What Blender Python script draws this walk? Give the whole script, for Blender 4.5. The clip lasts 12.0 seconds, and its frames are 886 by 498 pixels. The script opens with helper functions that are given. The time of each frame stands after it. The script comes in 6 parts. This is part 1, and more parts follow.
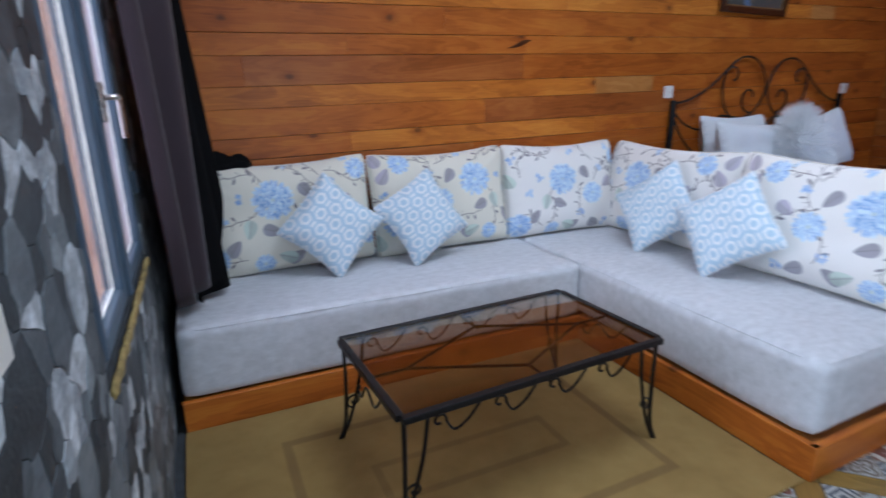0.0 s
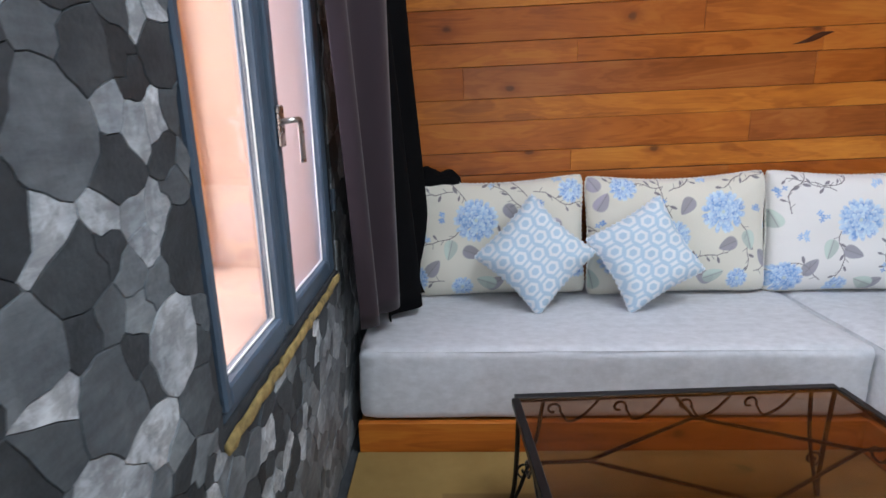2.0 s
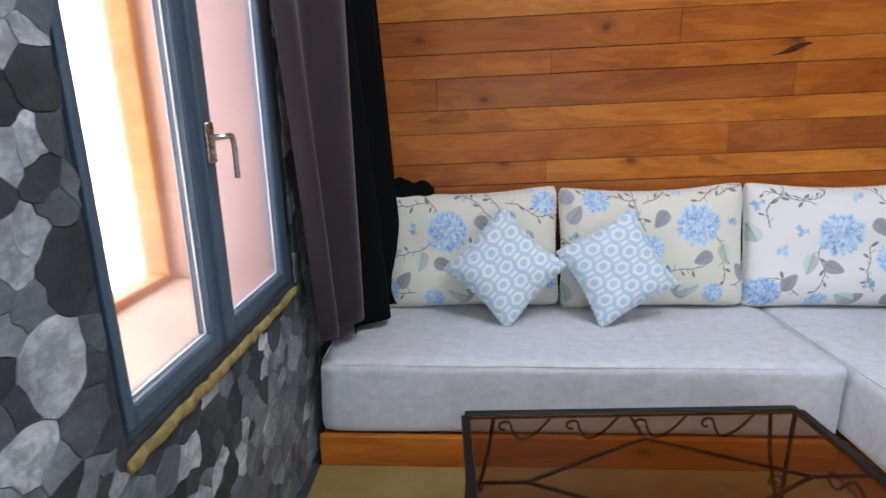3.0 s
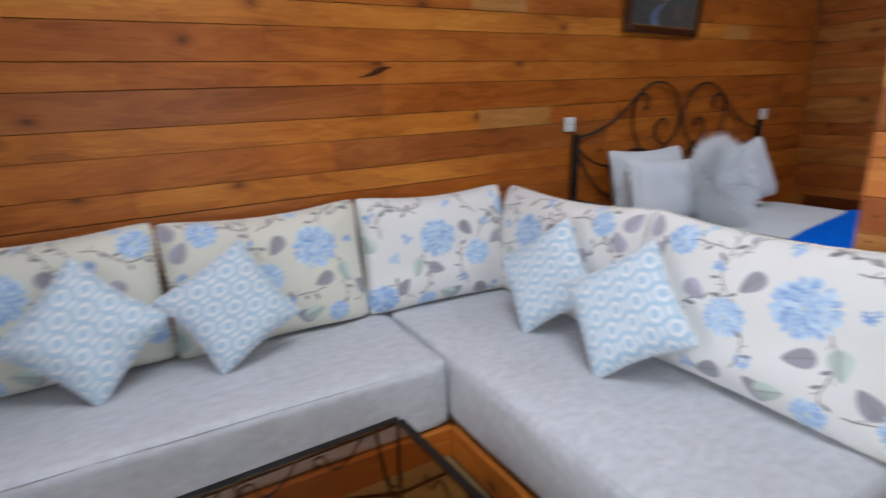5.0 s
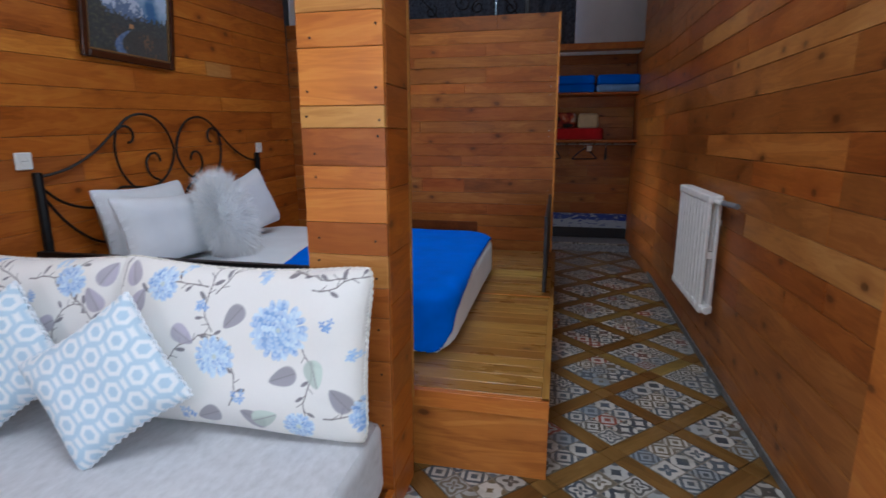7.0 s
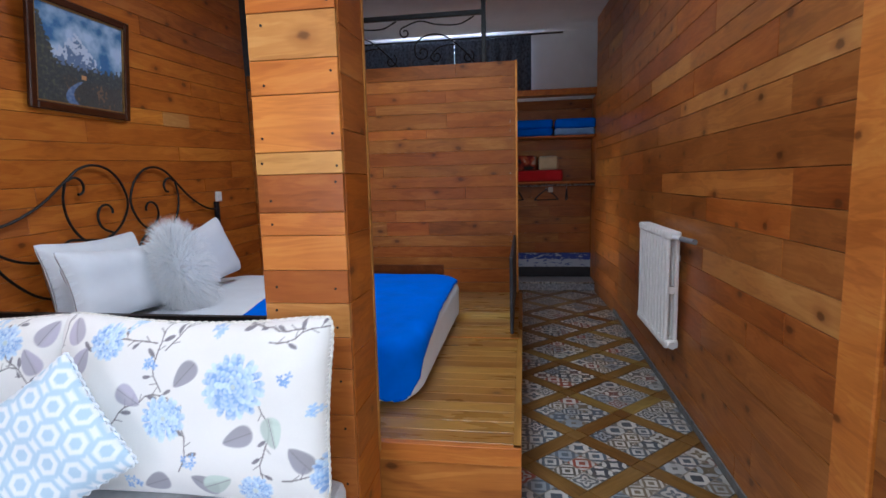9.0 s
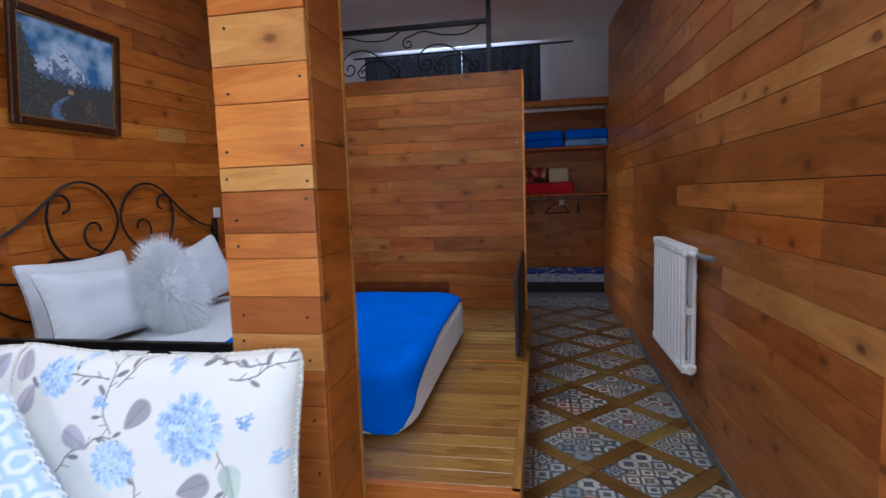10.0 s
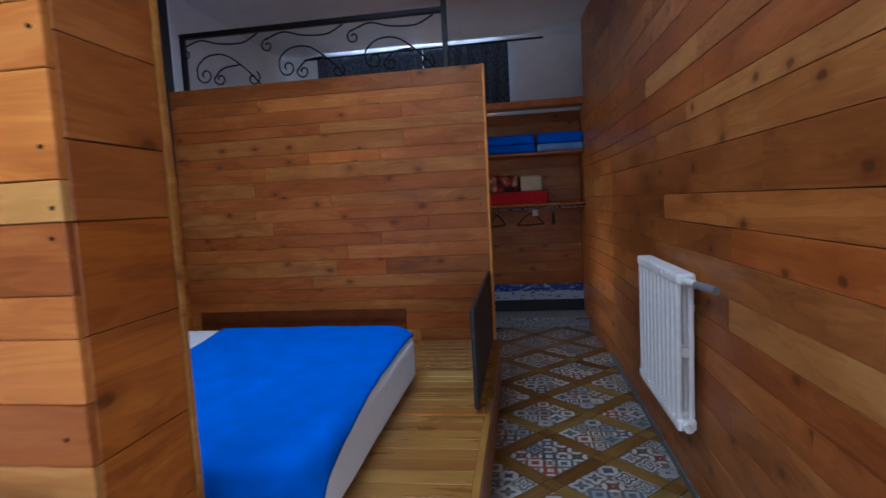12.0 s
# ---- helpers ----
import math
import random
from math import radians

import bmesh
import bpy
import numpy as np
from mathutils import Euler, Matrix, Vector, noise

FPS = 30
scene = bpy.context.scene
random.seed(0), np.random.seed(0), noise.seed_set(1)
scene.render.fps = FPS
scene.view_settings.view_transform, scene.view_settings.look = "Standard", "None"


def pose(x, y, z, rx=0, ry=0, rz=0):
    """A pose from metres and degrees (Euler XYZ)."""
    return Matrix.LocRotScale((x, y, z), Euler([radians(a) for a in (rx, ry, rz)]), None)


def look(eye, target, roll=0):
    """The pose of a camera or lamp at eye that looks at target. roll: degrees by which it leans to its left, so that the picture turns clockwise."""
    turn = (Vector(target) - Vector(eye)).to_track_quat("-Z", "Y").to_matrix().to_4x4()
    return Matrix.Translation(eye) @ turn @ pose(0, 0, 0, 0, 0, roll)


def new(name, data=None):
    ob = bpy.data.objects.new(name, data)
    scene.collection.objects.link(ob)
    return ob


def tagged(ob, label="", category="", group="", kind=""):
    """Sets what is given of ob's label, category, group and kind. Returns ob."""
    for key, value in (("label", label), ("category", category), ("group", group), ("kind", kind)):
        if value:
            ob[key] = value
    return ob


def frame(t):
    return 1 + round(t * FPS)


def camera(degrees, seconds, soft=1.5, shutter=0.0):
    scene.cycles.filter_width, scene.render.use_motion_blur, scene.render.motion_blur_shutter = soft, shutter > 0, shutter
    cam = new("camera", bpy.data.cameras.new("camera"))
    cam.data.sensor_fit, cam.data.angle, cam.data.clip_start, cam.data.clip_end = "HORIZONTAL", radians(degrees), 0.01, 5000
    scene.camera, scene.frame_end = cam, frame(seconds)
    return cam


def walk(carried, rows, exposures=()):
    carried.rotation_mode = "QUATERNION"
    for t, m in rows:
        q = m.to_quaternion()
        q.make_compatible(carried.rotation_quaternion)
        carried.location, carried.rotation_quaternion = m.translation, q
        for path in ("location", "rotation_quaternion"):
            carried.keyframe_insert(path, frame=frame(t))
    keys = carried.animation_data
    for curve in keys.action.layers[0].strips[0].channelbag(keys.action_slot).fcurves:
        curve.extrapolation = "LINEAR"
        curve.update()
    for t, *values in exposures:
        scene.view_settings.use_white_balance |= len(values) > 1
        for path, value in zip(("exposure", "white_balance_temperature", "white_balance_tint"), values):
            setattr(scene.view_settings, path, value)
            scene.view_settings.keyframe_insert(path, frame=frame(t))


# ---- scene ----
cam = camera(80.6, 12.0, shutter=0.5)
PATH = [
    (0, (0.046, -0.013, 1.249), (0.859, 1.726, 0.689), -0.3),
    (0.5, (0.071, 0.061, 1.248), (0.556, 1.917, 0.682), -0.7),
    (1, (0.126, 0.17, 1.255), (0.317, 2.079, 0.689), -1.0),
    (1.5, (0.17, 0.237, 1.27), (0.203, 2.158, 0.714), -1.1),
    (2, (0.241, 0.272, 1.282), (0.209, 2.199, 0.748), -0.8),
    (2.5, (0.343, 0.285, 1.299), (0.268, 2.213, 0.773), -0.7),
    (2.7, (0.379, 0.29, 1.302), (0.293, 2.218, 0.78), -0.7),
    (4.3, (0.643, 0.308, 1.317), (0.876, 2.235, 0.832), -1.3),
    (4.5, (0.678, 0.326, 1.345), (1.119, 2.209, 0.835), -1.3),
    (5, (0.822, 0.395, 1.368), (1.796, 2.064, 0.854), -0.9),
    (5.5, (0.943, 0.393, 1.381), (2.351, 1.726, 0.89), -0.5),
    (6, (1.021, 0.349, 1.386), (2.709, 1.314, 0.92), -0.2),
    (6.5, (1.044, 0.297, 1.386), (2.884, 0.943, 0.942), -0.0),
    (7, (1.051, 0.26, 1.382), (2.961, 0.681, 0.964), -0.1),
    (7.5, (1.045, 0.244, 1.377), (2.982, 0.565, 0.994), -0.3),
    (9.5, (1.138, 0.246, 1.38), (3.098, 0.575, 1.155), -1.7),
    (10, (1.276, 0.182, 1.384), (3.231, 0.546, 1.178), -1.9),
    (10.5, (1.39, 0.102, 1.39), (3.338, 0.514, 1.194), -2.1),
    (11, (1.514, 0.081, 1.386), (3.459, 0.507, 1.188), -2.3),
    (11.5, (1.728, 0.096, 1.394), (3.683, 0.48, 1.214), -2.9),
    (12, (1.91, 0.071, 1.411), (3.88, 0.371, 1.235), -3.0),
]
EXPOSURES = [(0, -0.12, 5500, 10), (1, 0.0, 5700, 10), (2, 0.1, 6100, 10), (2.7, 0.1, 6100, 10), (4.3, -0.05, 6200, 10), (5.5, -0.25, 6200, 10), (6.5, -0.25, 6000, 10), (7.5, -0.05, 5950, 10), (9.5, 0.2, 5800, 10), (10.5, -0.08, 5450, 10), (12, -0.02, 5150, 8)]
walk(cam, [(t, look(eye, target, roll)) for t, eye, target, roll in PATH], EXPOSURES)

# ---------------------------------------------------------------- light
world = bpy.data.worlds.new("daylight")
scene.world = world
world.use_nodes = True
_nt = world.node_tree
_sky = _nt.nodes.new("ShaderNodeTexSky")
_sky.sky_type, _sky.sun_disc = "NISHITA", False
_sky.sun_elevation, _sky.sun_rotation = radians(12), radians(0)
_bg = _nt.nodes["Background"]
_bg.inputs["Strength"].default_value = 0.12
_nt.links.new(_sky.outputs["Color"], _bg.inputs["Color"])

sun_data = bpy.data.lights.new("sun", "SUN")
sun_data.energy, sun_data.angle, sun_data.color = 1.0, radians(12), (1.0, 0.95, 0.88)
sun = new("sun", sun_data)
sun.matrix_world = look((1, 12, 2.6), (1, 0, 0))


def opening_lamp(name, eye, target, wide, high, watts, colour):
    """An area lamp as daylight at an opening, seen or added."""
    d = bpy.data.lights.new(name, "AREA")
    d.shape, d.size, d.size_y, d.energy, d.color = "RECTANGLE", wide, high, watts, colour
    ob = new(name, d)
    ob.matrix_world = look(eye, target)
    return ob


opening_lamp("daylight_front_window", (-0.95, 2.15, 1.60), (1.0, 2.15, 1.60), 2.7, 2.2, 115, (0.95, 0.97, 1.0))
# light from the west by an assumed opening outside the view
opening_lamp("fill_west", (-0.70, -1.25, 1.35), (2.0, -1.0, 1.25), 1.5, 1.5, 85, (0.86, 0.93, 1.0))
# ambient fill from the south; the doorway there is invented and unseen
opening_lamp("fill_south", (1.2, -2.62, 1.15), (1.5, 2.0, 1.0), 1.9, 2.1, 30, (0.88, 0.94, 1.0))
opening_lamp("daylight_loft_window", (8.30, 1.2, 2.75), (6.0, 1.2, 2.8), 1.7, 0.6, 60, (0.85, 0.92, 1.0))
# added to brighten the niche, from an invented opening behind the partition
opening_lamp("fill_niche_rear", (6.75, 3.06, 1.45), (6.95, 0.0, 1.2), 0.9, 1.1, 14, (0.88, 0.94, 1.0))
# added overhead fill; both roof openings are out of view and assumed
opening_lamp("fill_roof_lounge", (1.25, 0.85, 3.38), (1.25, 0.85, 0.0), 1.2, 1.2, 64, (0.90, 0.95, 1.0))
opening_lamp("fill_roof_bed", (4.25, 1.05, 3.38), (4.25, 1.05, 0.0), 1.3, 1.1, 36, (0.90, 0.95, 1.0))

# ---------------------------------------------------------------- node helpers


class Mat:
    """A node material being wired up."""

    def __init__(self, name, rough=0.6, metal=0.0):
        self.m = bpy.data.materials.new(name)
        self.m.use_nodes = True
        self.nt = self.m.node_tree
        self.b = self.nt.nodes["Principled BSDF"]
        self.b.inputs["Roughness"].default_value = rough
        self.b.inputs["Metallic"].default_value = metal

    def n(self, kind, **kw):
        node = self.nt.nodes.new(kind)
        if "operation" in kw:
            node.operation = kw["operation"]
        if "data_type" in kw:
            node.data_type, node.blend_type = kw["data_type"], kw["blend_type"]
        if "interpolation_type" in kw:
            node.interpolation_type = kw["interpolation_type"]
        if "feature" in kw:
            node.feature = kw["feature"]
        if "wave_type" in kw:
            node.wave_type, node.bands_direction = kw["wave_type"], kw["bands_direction"]
        if "attribute_name" in kw:
            node.attribute_name = kw["attribute_name"]
        if "voronoi_dimensions" in kw:
            node.voronoi_dimensions = kw["voronoi_dimensions"]
        if "noise_dimensions" in kw:
            node.noise_dimensions = kw["noise_dimensions"]
        return node

    def link(self, a, b):
        self.nt.links.new(a, b)

    def put(self, sock, v):
        if isinstance(v, (int, float)):
            sock.default_value = v
        elif isinstance(v, tuple):
            sock.default_value = v if len(v) == len(sock.default_value) else (*v, 1.0)
        else:
            self.link(v, sock)

    def math(self, op, a, b=0.0, c=0.0):
        node = self.n("ShaderNodeMath", operation=op)
        for s, v in zip(node.inputs, (a, b, c)):
            self.put(s, v)
        return node.outputs[0]

    def vmath(self, op, a, b=(0.0, 0.0, 0.0)):
        node = self.n("ShaderNodeVectorMath", operation=op)
        self.put(node.inputs[0], a)
        self.put(node.inputs[1], b)
        return node.outputs[0]

    def mix(self, f, a, b, blend="MIX"):
        node = self.n("ShaderNodeMix", data_type="RGBA", blend_type=blend)
        self.put(node.inputs[0], f)
        self.put(node.inputs[6], a)
        self.put(node.inputs[7], b)
        return node.outputs[2]

    def ramp(self, f, stops):
        node = self.n("ShaderNodeValToRGB")
        els = node.color_ramp.elements
        while len(els) < len(stops):
            els.new(0.5)
        for e, (p, c) in zip(els, stops):
            e.position, e.color = p, (*c, 1.0)
        self.put(node.inputs[0], f)
        return node.outputs[0]

    def step(self, f, lo, hi):
        node = self.n("ShaderNodeMapRange", interpolation_type="SMOOTHSTEP")
        self.put(node.inputs[0], f)
        node.inputs[1].default_value, node.inputs[2].default_value = lo, hi
        return node.outputs[0]

    def coords(self, scale=(1, 1, 1), shift=None):
        tc = self.n("ShaderNodeTexCoord").outputs["Object"]
        if shift is not None:
            tc = self.vmath("ADD", tc, shift)
        return self.vmath("MULTIPLY", tc, scale)

    def n_sep(self, col):
        node = self.n("ShaderNodeSeparateColor")
        self.put(node.inputs[0], col)
        return node.outputs[0]

    def rand(self):
        return self.n("ShaderNodeObjectInfo").outputs["Random"]

    def island(self):
        return self.n("ShaderNodeNewGeometry").outputs["Random Per Island"]

    def noise(self, vec, scale=5.0, detail=3.0, rough=0.5, distort=0.0):
        node = self.n("ShaderNodeTexNoise")
        self.put(node.inputs["Vector"], vec)
        for k, v in (("Scale", scale), ("Detail", detail), ("Roughness", rough), ("Distortion", distort)):
            node.inputs[k].default_value = v
        return node.outputs["Fac"]

    def bump(self, height, strength=0.3, dist=0.005):
        node = self.n("ShaderNodeBump")
        node.inputs["Strength"].default_value, node.inputs["Distance"].default_value = strength, dist
        self.put(node.inputs["Height"], height)
        self.link(node.outputs[0], self.b.inputs["Normal"])

    def color(self, c):
        self.put(self.b.inputs["Base Color"], c)
        return self

    def rough(self, r):
        self.put(self.b.inputs["Roughness"], r)
        return self


def wood(name, dark, mid, light, rough=0.38, seed=0.0, knots=True, spread=1.0, rarity=0.7, gloss=0.28):
    """Varnished softwood boards; the grain runs along the board's own x."""
    k = Mat(name, rough)
    r = k.rand()
    comb = k.n("ShaderNodeCombineXYZ")
    k.put(comb.inputs[0], k.math("MULTIPLY", r, 37.0 + seed))
    k.put(comb.inputs[1], k.math("MULTIPLY", r, 11.0))
    k.put(comb.inputs[2], k.math("MULTIPLY", r, 23.0))
    shift = comb.outputs[0]
    soft = k.noise(k.coords((1.1, 7, 7), shift), 1.5, 4, 0.6, 0.6)
    # broad mottle of the timber, which also puts the varnish's patchy sheen into colour
    cloud = k.noise(k.coords((2.6, 6, 6), shift), 1.0, 3, 0.55, 0.3)
    fine = k.noise(k.coords((5, 110, 110), shift), 1.0, 2, 0.6)
    rings = k.math("SINE", k.math("MULTIPLY", soft, 46.0))
    g = k.math("ADD", k.math("MULTIPLY", soft, 0.55), k.math("ADD", k.math("MULTIPLY", rings, 0.045), k.math("ADD", k.math("MULTIPLY", fine, 0.12), k.math("MULTIPLY", cloud, 0.42))))
    tone = k.ramp(g, [(0.30, dark), (0.56, mid), (0.80, light)])
    # every board has its own shade
    shade = k.ramp(k.math("FRACT", k.math("MULTIPLY", r, 7.31)), [(p, tuple(1 + (v - 1) * spread for v in col)) for p, col in ((0.0, (0.68, 0.54, 0.46)), (0.22, (0.88, 0.80, 0.74)), (0.6, (1.0, 1.0, 1.0)), (0.86, (1.12, 1.16, 1.15)), (0.92, (1.35, 1.62, 1.6)), (1.0, (1.4, 1.75, 1.8)))])
    col = k.mix(1.0, tone, shade, "MULTIPLY")
    h = g
    if knots:
        sp = k.n("ShaderNodeSeparateXYZ")
        k.put(sp.inputs[0], k.coords((3.4, 1.0, 5.2), shift))
        flat = k.n("ShaderNodeCombineXYZ")
        k.link(sp.outputs[0], flat.inputs[0]), k.link(sp.outputs[2], flat.inputs[1])
        v = k.n("ShaderNodeTexVoronoi", feature="F1", voronoi_dimensions="2D")
        k.put(v.inputs["Vector"], flat.outputs[0])
        v.inputs["Scale"].default_value = 1.0
        ragged = k.math("ADD", v.outputs["Distance"], k.math("MULTIPLY", k.math("SUBTRACT", k.noise(k.coords((16, 16, 34), shift), 1.0, 2), 0.5), 0.12))
        # not every cell holds a knot
        keep = k.math("GREATER_THAN", k.n_sep(v.outputs["Color"]), rarity)
        halo = k.math("MULTIPLY", keep, k.math("SUBTRACT", 1.0, k.step(ragged, 0.07, 0.26)))
        core = k.math("MULTIPLY", keep, k.math("SUBTRACT", 1.0, k.step(ragged, 0.04, 0.10)))
        col = k.mix(k.math("MULTIPLY", halo, 0.4), col, (dark[0] * 0.8, dark[1] * 0.6, dark[2] * 0.5))
        col = k.mix(k.math("MULTIPLY", core, 0.65), col, (0.05, 0.016, 0.007))
        h = k.math("SUBTRACT", g, k.math("MULTIPLY", core, 0.5))
    k.color(col)
    k.rough(k.math("ADD", rough - 0.08, k.math("MULTIPLY", soft, 0.18)))
    k.b.inputs["Specular IOR Level"].default_value = gloss
    k.bump(h, 0.18, 0.003)
    return k.m


def plain(name, col, rough=0.5, metal=0.0, vary=0.15, scale=12.0, bump=0.1, coat=0.0):
    k = Mat(name, rough, metal)
    f = k.noise(k.coords(), scale, 4, 0.6)
    a, b = tuple(c * (1 - vary) for c in col), tuple(min(1.0, c * (1 + vary)) for c in col)
    k.color(k.ramp(f, [(0.3, a), (0.7, b)]))
    k.rough(k.math("ADD", rough - 0.06, k.math("MULTIPLY", f, 0.12)))
    if bump:
        k.bump(k.noise(k.coords(), scale * 9, 3, 0.6), bump, 0.002)
    if coat:
        k.b.inputs["Coat Weight"].default_value = coat
    return k.m


def cloth(name, col, weave=420.0, vary=0.1, streak=(6, 6, 6), sheen=0.15, bump=0.35, rough=0.9):
    k = Mat(name, rough)
    f = k.noise(k.coords(streak), 1.0, 4, 0.6)
    g = k.noise(k.coords(), weave, 1, 0.5)
    a, b = tuple(c * (1 - vary) for c in col), tuple(min(1.0, c * (1 + vary)) for c in col)
    k.color(k.mix(k.math("MULTIPLY", g, 0.25), k.ramp(f, [(0.3, a), (0.7, b)]), tuple(c * 0.7 for c in col)))
    k.b.inputs["Sheen Weight"].default_value = sheen
    k.b.inputs["Specular IOR Level"].default_value = 0.12
    k.bump(k.math("ADD", k.math("MULTIPLY", g, 0.4), k.noise(k.coords(), 14, 3)), bump, 0.004)
    return k.m


def printed(name, rough=0.92, weave=500.0):
    """Fabric whose print is stored as a colour on the mesh."""
    k = Mat(name, rough)
    at = k.n("ShaderNodeAttribute", attribute_name="print")
    g = k.noise(k.coords(), weave, 1, 0.5)
    k.color(k.mix(k.math("MULTIPLY", g, 0.16), at.outputs["Color"], (0.35, 0.36, 0.4)))
    k.b.inputs["Sheen Weight"].default_value = 0.2
    k.bump(k.math("ADD", k.math("MULTIPLY", g, 0.3), k.noise(k.coords(), 16, 3)), 0.35, 0.004)
    return k.m


WALL_WOOD = wood("wall_boards", (0.20, 0.046, 0.006), (0.42, 0.118, 0.014), (0.56, 0.20, 0.028), 0.38, spread=0.6, rarity=0.74)
SIDE_WOOD = wood("side_wall_boards", (0.16, 0.050, 0.011), (0.34, 0.120, 0.025), (0.50, 0.215, 0.054), 0.34, 3.0, spread=0.75, rarity=0.62)
LIGHT_WOOD = wood("sapwood_boards", (0.30, 0.11, 0.024), (0.47, 0.205, 0.052), (0.60, 0.31, 0.095), 0.36, 8.0, spread=0.4, rarity=0.66)
PILLAR_WOOD = wood("pillar_boards", (0.30, 0.078, 0.012), (0.50, 0.160, 0.028), (0.62, 0.26, 0.055), 0.36, 5.0, spread=1.15, rarity=0.84)
RED_WOOD = wood("heartwood_boards", (0.18, 0.046, 0.009), (0.355, 0.106, 0.020), (0.50, 0.185, 0.042), 0.34, 7.0, spread=0.55, rarity=0.68)
DECK_WOOD = wood("deck_boards", (0.18, 0.082, 0.014), (0.33, 0.165, 0.032), (0.44, 0.25, 0.06), 0.28, 9.0, spread=0.8, rarity=0.72, gloss=0.45)
PALE_WOOD = wood("pale_strip_wood", (0.42, 0.18, 0.05), (0.56, 0.27, 0.085), (0.64, 0.35, 0.13), 0.45, 6.0, False, spread=0.2)
IRON = plain("black_iron", (0.012, 0.012, 0.013), 0.42, 0.6, 0.3, 40, 0.25)
FRAME_PAINT = plain("blue_grey_paint", (0.062, 0.095, 0.135), 0.45, 0.0, 0.12, 18, 0.15)
WHITE_PLASTER = plain("white_plaster", (0.82, 0.83, 0.85), 0.85, 0.0, 0.05, 3, 0.25)
CREAM_PLASTER = plain("cream_plaster", (0.55, 0.37, 0.27), 0.8, 0.0, 0.08, 5, 0.3)
MORTAR = plain("dark_mortar", (0.045, 0.05, 0.054), 0.95, 0.0, 0.3, 25, 0.6)
CEMENT = plain("grey_cement", (0.13, 0.13, 0.125), 0.9, 0.0, 0.3, 20, 0.4)
FOAM = plain("yellow_foam", (0.34, 0.25, 0.09), 0.9, 0.0, 0.5, 30, 0.9)
WHITE_PLASTIC = plain("white_plastic", (0.74, 0.74, 0.70), 0.35, 0.0, 0.03, 6, 0.0)
RADIATOR_PAINT = plain("radiator_enamel", (0.82, 0.83, 0.81), 0.35, 0.0, 0.06, 25, 0.15)
CHROME = plain("worn_chrome", (0.45, 0.43, 0.41), 0.28, 1.0, 0.2, 40, 0.1)
GREY_SOFA = cloth("grey_sofa_fabric", (0.60, 0.61, 0.635), 380, 0.12, (20, 34, 34), 0.2, 0.5)
GREY_CURTAIN = cloth("grey_curtain_fabric", (0.036, 0.025, 0.031), 500, 0.12, (6, 6, 2), 0.2, 0.15, 0.55)
BLACK_CURTAIN = cloth("black_curtain_fabric", (0.0035, 0.0035, 0.004), 500, 0.3, (6, 6, 2), 0.0, 0.3, 0.95)
LOFT_CURTAIN = cloth("slate_curtain_fabric", (0.085, 0.105, 0.145), 500, 0.6, (40, 40, 30), 0.15, 0.3, 0.9)
WHITE_LINEN = cloth("white_linen", (0.78, 0.82, 0.86), 600, 0.04, (5, 5, 5), 0.15, 0.3)
BLUE_BLANKET = cloth("blue_blanket", (0.0, 0.15, 0.80), 300, 0.10, (8, 8, 8), 0.0, 0.5)
RED_CLOTH = cloth("red_fleece", (0.50, 0.012, 0.018), 300, 0.15, (8, 8, 8), 0.2, 0.4)
CREAM_CLOTH = cloth("cream_fleece", (0.55, 0.46, 0.30), 300, 0.15, (8, 8, 8), 0.2, 0.4)
PALE_BLUE_CLOTH = cloth("pale_blue_fleece", (0.20, 0.38, 0.70), 300, 0.15, (8, 8, 8), 0.2, 0.4)
DARK_PANEL = plain("dark_panel", (0.016, 0.017, 0.022), 0.5, 0.0, 0.2, 10, 0.2)
PIPING = cloth("cream_piping", (0.74, 0.71, 0.64), 600, 0.25, (40, 40, 40), 0.15, 0.3)
TRIM_CLOTH = cloth("pale_trim", (0.74, 0.79, 0.86), 600, 0.2, (50, 50, 50), 0.15, 0.3)
FLORAL = printed("floral_cotton")
GEOMETRIC = printed("geometric_cotton")
PAINTING = printed("oil_painting", 0.45, 120.0)
FRAME_WOOD = wood("picture_frame_wood", (0.03, 0.010, 0.004), (0.07, 0.022, 0.008), (0.11, 0.04, 0.014), 0.3, 2.0, False)
BATTEN_WOOD = wood("dark_batten_wood", (0.09, 0.025, 0.006), (0.18, 0.055, 0.012), (0.26, 0.09, 0.022), 0.4, 2.5)
GOLD = plain("gilt_edge", (0.35, 0.22, 0.08), 0.4, 0.7, 0.2, 40, 0.2)


def fur_material():
    k = Mat("long_white_fur", 0.85)
    k.color(k.ramp(k.island(), [(0.0, (0.86, 0.90, 0.93)), (1.0, (0.96, 0.97, 0.97))]))
    return k.m


